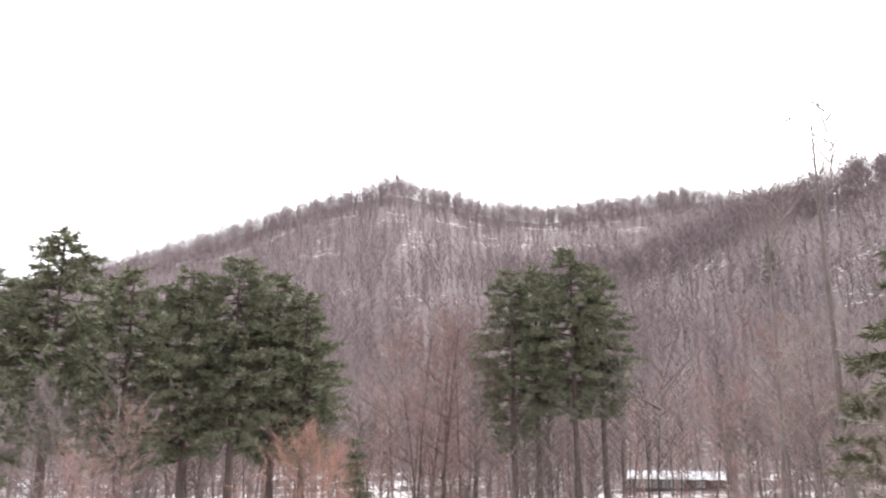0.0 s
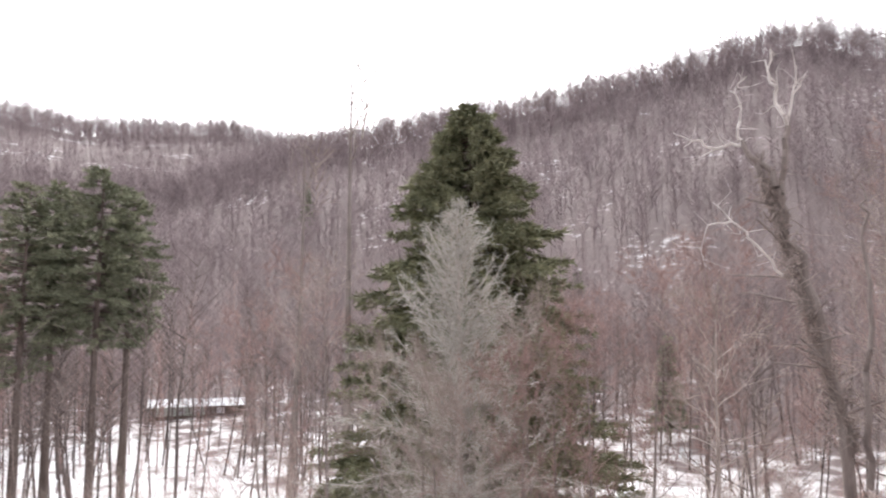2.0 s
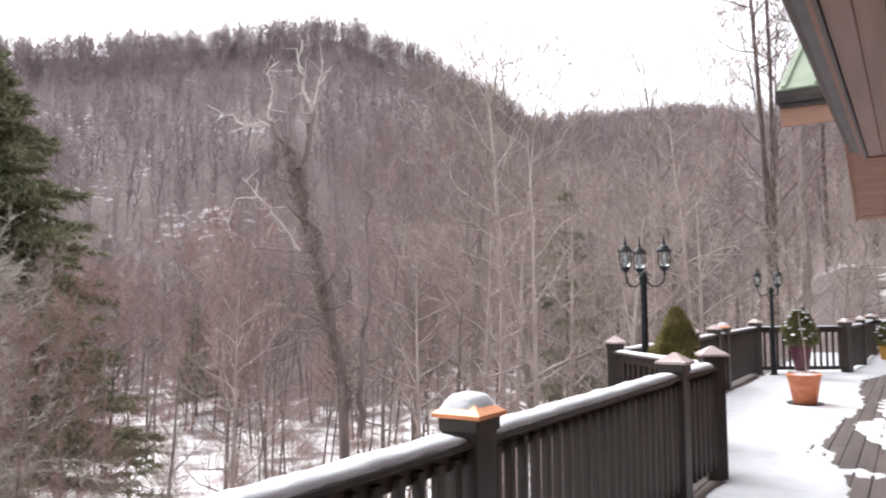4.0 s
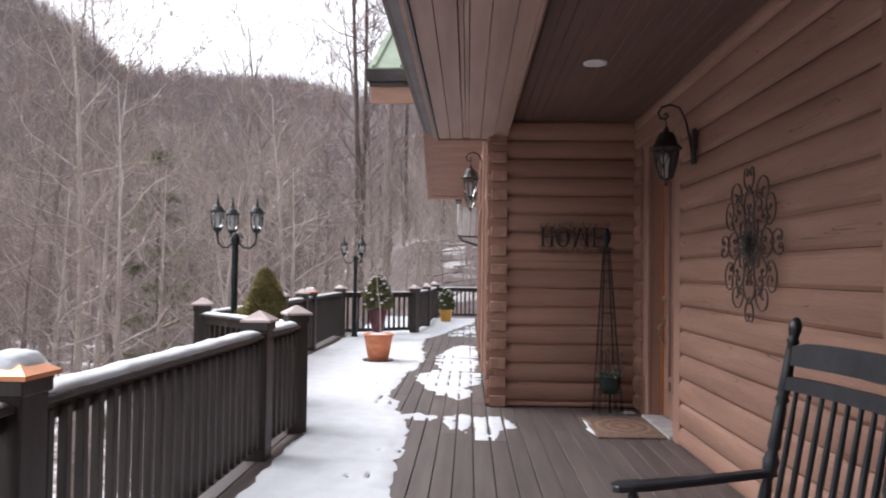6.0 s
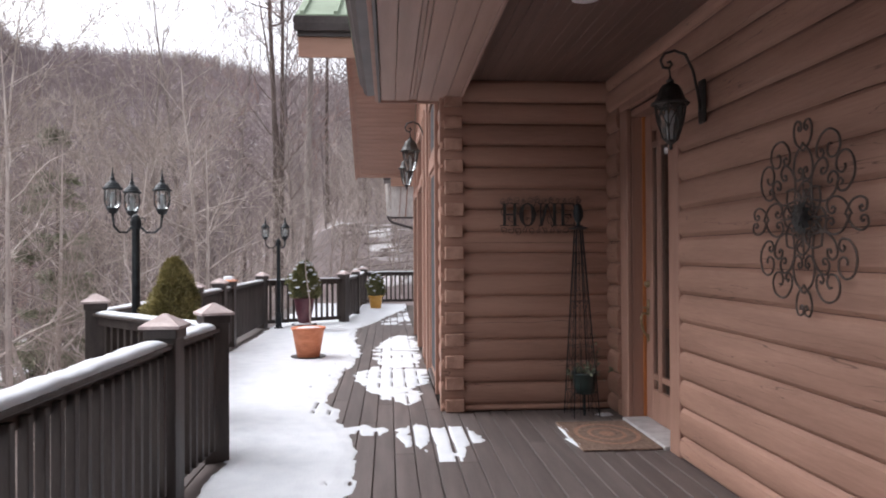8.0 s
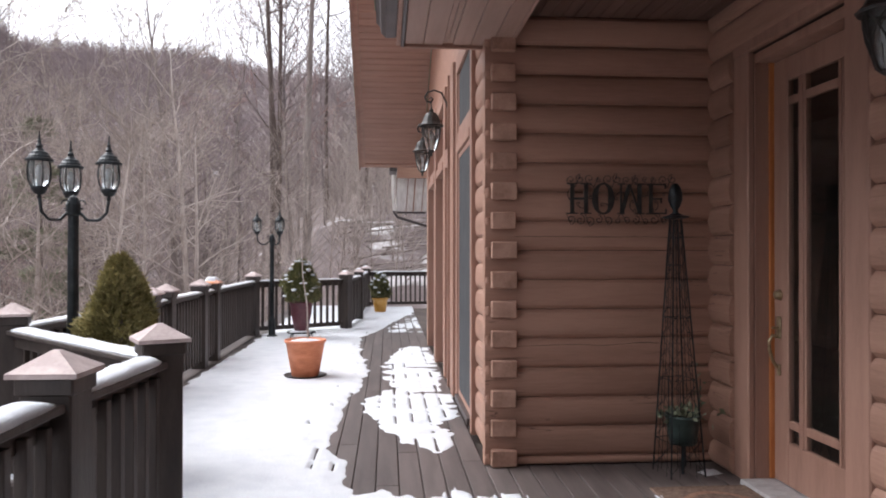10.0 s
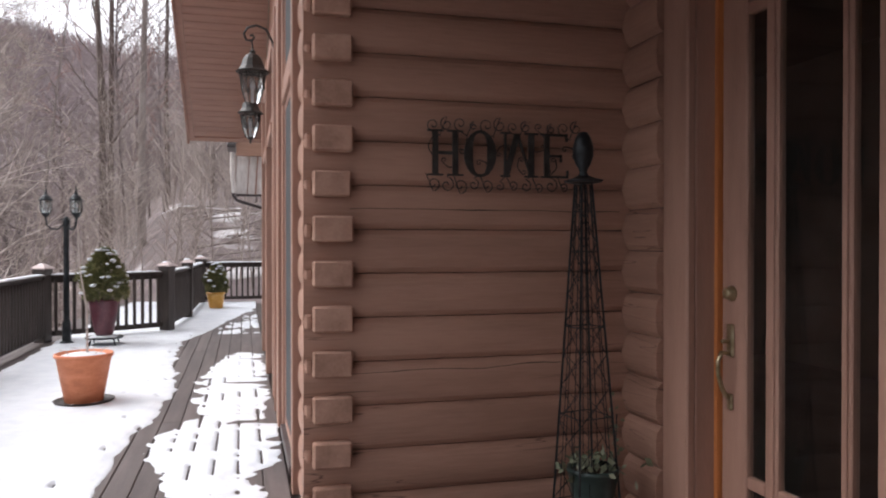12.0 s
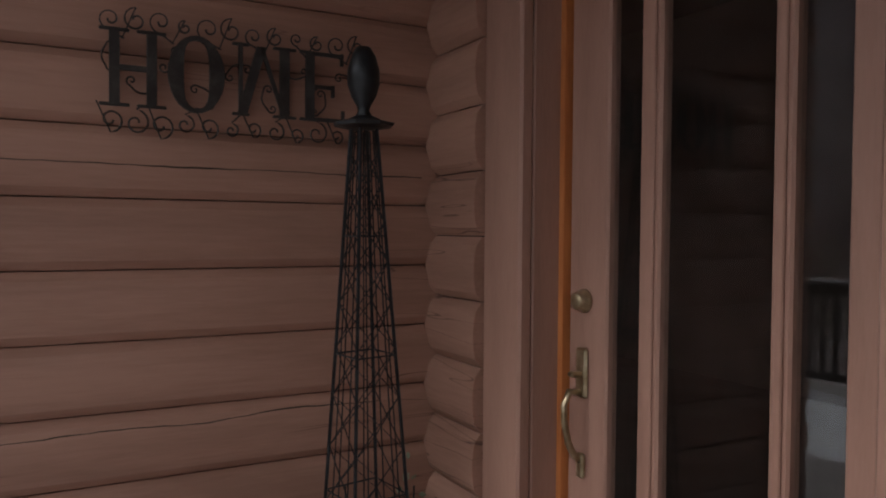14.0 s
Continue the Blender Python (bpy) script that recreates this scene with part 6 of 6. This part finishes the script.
PALE_L = "bare deciduous tree with pale branching limbs"
GREY_L = "tall bare grey-brown tree in winter"
RUST_L = "bare russet-twigged tree in winter"
for kind, az, r, bark, twig, label, h, turn, tilt in (
        (3, 8.0, 42, BARK_DARK, TWIG, "tall dark straight-trunked bare tree", 32, 0, 0), (3, 7.75, 44, BARK_DARK, TWIG, "tall dark straight-trunked bare tree", 31, 80, 0), (2, 7.9, 43, BARK_DARK, TWIG_RED, RUST_L, 19, 30, 0),
        (3, 5.65, 38, BARK, TWIG, "tall pale-barked bare tree", 30, 140, -.4), (3, 4.3, 46, BARK_DARK, TWIG, "tall dark straight-trunked bare tree", 25, 220, 0), (3, 1.6, 48, BARK_DARK, TWIG, GREY_L, 22, 20, 0),
        (0, 13.2, 27, BARK_PALE, TWIG_PALE, PALE_L, 13.5, 30, 0), (1, 16.5, 31, BARK_PALE, TWIG_PALE, PALE_L, 13, 200, 3), (5, 21.0, 26, BARK_PALE, TWIG_PALE, PALE_L, 12, 100, -7),
        (5, 23.5, 24, BARK_PALE, TWIG_PALE, PALE_L, 13, 250, 6), (0, 27.2, 29, BARK_PALE, TWIG_PALE, PALE_L, 19.0, 60, 2), (1, 30.5, 26, BARK, TWIG_TAN, GREY_L, 13, 10, 0), (0, 24.6, 36, BARK, TWIG_TAN, GREY_L, 21.5, 150, 0), (1, 26.0, 33, BARK_PALE, TWIG_PALE, PALE_L, 19.5, 15, 0), (0, 29.4, 34, BARK, TWIG_TAN, GREY_L, 20.5, 250, 0), (0, 13.9, 40, BARK, TWIG_TAN, GREY_L, 22, 70, 0), (0, 17.8, 38, BARK, TWIG_TAN, GREY_L, 21, 310, 0),
        (6, 12.4, 24, BARK_PALE, TWIG_PALE, PALE_L, 9.5, 40, 0), (6, 15.2, 26, BARK_PALE, TWIG_PALE, PALE_L, 10.5, 160, 3), (6, 18.6, 23, BARK_PALE, TWIG_PALE, PALE_L, 10, 280, -4), (6, 22.2, 28, BARK_PALE, TWIG_PALE, PALE_L, 12, 10, 2), (6, 29, 24, BARK_PALE, TWIG_PALE, PALE_L, 10, 90, 4), (6, 33, 25, BARK_PALE, TWIG_PALE, PALE_L, 9.5, 210, 0), (6, 47, 24, BARK_PALE, TWIG_PALE, PALE_L, 8, 300, 0),
        (0, 101, 50, BARK_DARK, TWIG_RED, RUST_L, 16.5, 0, 0), (1, 102.5, 53, BARK_DARK, TWIG_RED, RUST_L, 16, 90, 0), (5, 104.2, 47, BARK_DARK, TWIG_RED, RUST_L, 11, 40, 0), (1, 99.5, 52, BARK_DARK, TWIG_RED, RUST_L, 15, 33, 0),
        (7, 73.5, 40, BARK, TWIG_TAN, "tall thin pale-tipped bare tree", 25.0, 0, 0), (7, 77.6, 44, BARK, TWIG_TAN, "tall thin pale-tipped bare tree", 22.6, 120, 2), (1, 100.4, 49, BARK_DARK, TWIG_RED, RUST_L, 16, 210, 0), (2, 101.8, 50, BARK_DARK, TWIG_RED, RUST_L, 15.5, 20, 0), (2, 102.8, 51, BARK_DARK, TWIG_RED, RUST_L, 15, 120, 0), (2, 77.5, 34, BARK, TWIG_RED, RUST_L, 12.5, 60, 0), (2, 79.6, 38, BARK, TWIG_RED, RUST_L, 11, 160, 0), (2, 74.5, 30, BARK, TWIG_TAN, GREY_L, 11, 220, 0),
        (4, 61, 21, BARK, TWIG_TAN, GREY_L, 7, 0, 0), (4, 63.2, 20, BARK, TWIG_RED, RUST_L, 5.6, 40, 0), (4, 59.6, 21, BARK, TWIG_RED, RUST_L, 5.6, 130, 0), (4, 68.4, 21, BARK, TWIG_TAN, GREY_L, 5.8, 300, 0), (4, 65.2, 18.5, BARK, TWIG_TAN, GREY_L, 4.6, 220, 0), (4, 58, 23, BARK, TWIG_RED, GREY_L, 7, 70, 0), (2, 56, 27, BARK, TWIG_RED, RUST_L, 9, 30, 0), (2, 51.5, 30, BARK, TWIG_RED, RUST_L, 11, 0, 0), (1, 47.5, 34, BARK, TWIG_RED, RUST_L, 13, 50, 0),
        (2, 44.5, 26, BARK, TWIG_RED, RUST_L, 10.5, 120, 0), (1, 36.0, 27, BARK, TWIG_TAN, GREY_L, 13, 80, 0), (1, 33.5, 33, BARK, TWIG_RED, RUST_L, 16, 190, 0), (0, 19.0, 44, BARK, TWIG, GREY_L, 19, 110, 0), (4, 128, 28, BARK_DARK, TWIG, GREY_L, 8.0, 0, 0),
        (2, 124.5, 32, BARK_DARK, TWIG_RED, RUST_L, 9, 0, 0), (2, 133, 27, BARK_DARK, TWIG, GREY_L, 8, 40, 0), (4, 66.8, 19, BARK, TWIG_TAN, GREY_L, 5, 200, 0), (4, 70.5, 22, BARK, TWIG_TAN, GREY_L, 6, 150, 0), (1, 11, 36, BARK, TWIG, GREY_L, 16, 77, 0)):
    plain_tree(kind, az, r, bark, twig, label, h, turn, tilt)
# orange brush below the pines
for k, (az, r, h) in enumerate(((110.6, 33, 7.6), (109.2, 35, 7.2), (112.0, 34, 7.4), (108.3, 33, 6.6), (125, 26, 6))):
    plain_tree(4, az, r, BARK, TWIG_ORANGE if k < 4 else TWIG_RED, "dense orange-twigged brush at the wood's edge", h, 60 * k)


# ---- the wooded slopes ----
def woods(name, label, seed, count, rmin, rmax, az0, az1, mat, kinds, hmin, hmax, power=1.0, keep=None, crest=None):
    """Many small trees gathered in one mesh."""
    rng = np.random.default_rng(seed)
    V, F, base = [], [], 0
    made = 0
    tries = 0
    while made < count and tries < count * 6:
        tries += 1
        az = rng.uniform(az0, az1)
        r = rmin * (rmax / rmin) ** (rng.random() ** power)
        if crest:
            R = HILLS[crest - 1][-2]
            r = R * (1 + .1 * noise.noise((math.sin(radians(az)) * 3, math.cos(radians(az)) * 3, R))) * (1 + min(0, rng.normal(-.045, .05)))
        x, y = O[0] - r * math.sin(radians(az)), O[1] + r * math.cos(radians(az))
        if keep and not keep(az, r, rng):
            continue
        z = land(x, y)
        kv, kf = kinds[rng.integers(len(kinds))]
        s = rng.uniform(hmin, hmax)
        a = rng.random() * 6.283
        c, sn = math.cos(a) * s, math.sin(a) * s
        M = np.array([[c, -sn, s * rng.normal(0, .07)], [sn, c, s * rng.normal(0, .07)], [0, 0, s * rng.uniform(.8, 1.2)]])
        V.append(kv @ M.T + (x, y, z - (3.6 if crest else .2)))
        F.append(kf + base)
        base += len(kv)
        made += 1
    V, F = np.concatenate(V), np.concatenate(F)
    me = bpy.data.meshes.new(name)
    me.vertices.add(len(V))
    me.vertices.foreach_set("co", V.astype(np.float32).ravel())
    me.loops.add(F.size)
    me.loops.foreach_set("vertex_index", F.astype(np.int32).ravel())
    me.polygons.add(len(F))
    me.polygons.foreach_set("loop_start", np.arange(0, F.size, 3, dtype=np.int32))
    me.update(calc_edges=True)
    me.validate()
    me.materials.append(mat)
    return tagged(new(name, me), label, "woods", kind="stuff")


def tris(w):
    out = []
    for f in w.f:
        for k in range(1, len(f) - 1):
            out.append((f[0], f[k], f[k + 1]))
    return np.array(w.v), np.array(out)


def simple_tree(seed, branches, r, br, twig_len=.22, first=.35):
    """A one-metre bare tree of few strokes, for distant woods."""
    rng = np.random.default_rng(seed)
    w = Wood()
    top = np.array([rng.normal(0, .02), rng.normal(0, .02), .98])
    mid = top * .5 + np.array([rng.normal(0, .015), rng.normal(0, .015), 0])
    w.bar((0, 0, 0), mid, r, r * .65)
    w.sliver(mid, top, r * .62)
    for k in range(branches):
        s = first + (1 - first) * (k + rng.random()) / branches
        p = mid * (s / .5) if s < .5 else mid + (top - mid) * (s - .5) / .5
        a = rng.random() * 6.283
        L = twig_len * rng.uniform(.5, 1.2) * (.5 + .7 * math.sin(math.pi * min(1, (s - first) / (1 - first) + .15)))
        e = p + np.array([math.cos(a) * L, math.sin(a) * L, L * rng.uniform(.5, 1.3)])
        w.sliver(p, e, br)
    return tris(w)


far_kinds = [simple_tree(200 + k, 18, .0075, .0085, .24, .06) for k in range(10)]
ridge_kinds = [simple_tree(260 + k, 26, .009, .0075, .34, .2) for k in range(10)]
mid_kinds = [simple_tree(220 + k, 62, .0058, .0021, .25, .22) for k in range(10)]
trunk_kinds = [simple_tree(280 + k, 40, .008, .002, .2, .5) for k in range(8)]
fine_kinds = [simple_tree(240 + k, 60, .0045, .0017, .3, .08) for k in range(8)]


def thin_near(az, r, rng):
    return not (79 < az < 89 and r < 130 and rng.random() < .15)


woods("far_woods", "dense leafless woods covering the far hillsides", 300, 13500, 150, 640, -12, 138, FARWOOD, far_kinds, 9, 15, .6)
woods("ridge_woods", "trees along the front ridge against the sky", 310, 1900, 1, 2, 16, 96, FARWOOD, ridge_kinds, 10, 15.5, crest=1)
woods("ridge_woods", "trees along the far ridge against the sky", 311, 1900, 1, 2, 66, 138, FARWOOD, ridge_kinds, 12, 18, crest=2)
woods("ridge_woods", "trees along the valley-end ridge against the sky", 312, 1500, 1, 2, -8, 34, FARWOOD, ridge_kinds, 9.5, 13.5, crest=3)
# unseen past azimuth 138: hillside, valley and undergrowth run on to cut snow bounce
woods("hillside_woods", "leafless woods on the lower slopes", 301, 3200, 70, 200, -14, 195, FARTWIG, mid_kinds, 9, 15, .8, thin_near)
woods("valley_woods", "thin grey saplings and trees on the snowy valley floor", 302, 560, 34, 88, 10, 190, DARKSTEM, trunk_kinds, 8, 14, .7, thin_near)
woods("russet_woods", "russet-twigged young trees on the valley floor and lower slope", 307, 420, 62, 130, 24, 136, TWIG_RED, mid_kinds, 6, 11.5, .8, thin_near)
woods("undergrowth", "russet undergrowth and brush below the deck", 303, 420, 22, 60, 12, 190, TWIG_RED, fine_kinds, 2.0, 5.0, .8, thin_near)
woods("tan_brush", "tan twiggy brush below the deck", 304, 260, 17, 62, 14, 136, TWIG_TAN, fine_kinds, 1.8, 4.5, .9)
woods("bank_brush", "tan brush on the bank behind the deck", 306, 210, 27, 60, -16, 24, TWIG_TAN, fine_kinds, 2.5, 7.0, .9)
woods("bank_woods", "bare trees on the bank behind the house", 305, 110, 40, 90, -25, 10, TWIG, mid_kinds, 9, 17, .8)

# fallen branches on the snowy bank beyond the deck
fallen = Wood()
rngb = np.random.default_rng(9)
for k in range(70):
    az, r = rngb.uniform(-6, 3.5), rngb.uniform(30, 40)
    x, y, z = spot(az, r)
    a = rngb.uniform(-.5, .9)
    L = rngb.uniform(.8, 3.2)
    x2, y2 = x + L * math.cos(a), y + L * math.sin(a) * .5
    fallen.bar((x, y, z + .3 + rngb.random() * .3), (x2, y2, land(x2, y2) + .25 + rngb.random() * .5), .05, .015)
tagged(new("fallen_branches", fallen.mesh("fallen_branches", BARK)), "tangle of fallen branches on the snowy bank", "branches", kind="stuff")

# ---- a low cabin across the valley ----
cx, cy, cz = spot(84.0, 92)
cabin = thing("cabin", "low far-off cabin with a snow-covered roof among the trees", "house", (cx, cy, cz - .55), -6)
cabin.matrix_basis = pose(cx, cy, cz - .9, 0, 0, -6) @ Matrix.Diagonal((1, .84, .88, 1))
PALEGREEN = material("pale_green_siding", [(.4, .45, .4), (.5, .55, .5), (.58, .62, .57)], 3, (1, 1, 6), .7, bump=.2)
CABIN = material("weathered_cabin_wall", [(.1, .075, .06), (.15, .115, .095), (.2, .16, .135)], 3, (1, 1, 4), .85, bump=.4)
part("wall", box(-3, 3, -5.6, 5.6, 0, 2.2), CABIN, cabin)
part("siding", box(3.002, 3.05, -5.2, 1.2, 1.0, 2.1), PALEGREEN, cabin, "pale green siding")
bm = bmesh.new()
v = [bm.verts.new(p) for p in ((-3.6, -6.2, 2.15), (3.6, -6.2, 2.15), (3.6, 6.2, 2.15), (-3.6, 6.2, 2.15), (0, -6.2, 2.85), (0, 6.2, 2.85))]
for f in ((0, 1, 4), (3, 5, 2), (1, 2, 5, 4), (0, 4, 5, 3), (0, 3, 2, 1)):
    bm.faces.new([v[k] for k in f])
part("roof", bm, SNOW, cabin, "snow-covered roof")
for y in (-2.6, -.6, 2.4):
    wn = part("window", box(3.0, 3.09, y, y + 1.0, 1.15, 1.95), WHITE, cabin, "pale window frame")
    part("pane", box(3.08, 3.11, y + .12, y + .88, 1.25, 1.85), GLASS, wn)
part("door", box(3.0, 3.06, .9, 1.8, .1, 2.1), BARK_DARK, cabin)
part("porch_rail", box(3.6, 3.7, -6, 6, .1, .8), CABIN, cabin)
for y in (-5.8, -1.9, 1.9, 5.8):
    part("porch_post", box(3.55, 3.7, y - .08, y + .08, 0, 2.16), CABIN, cabin)
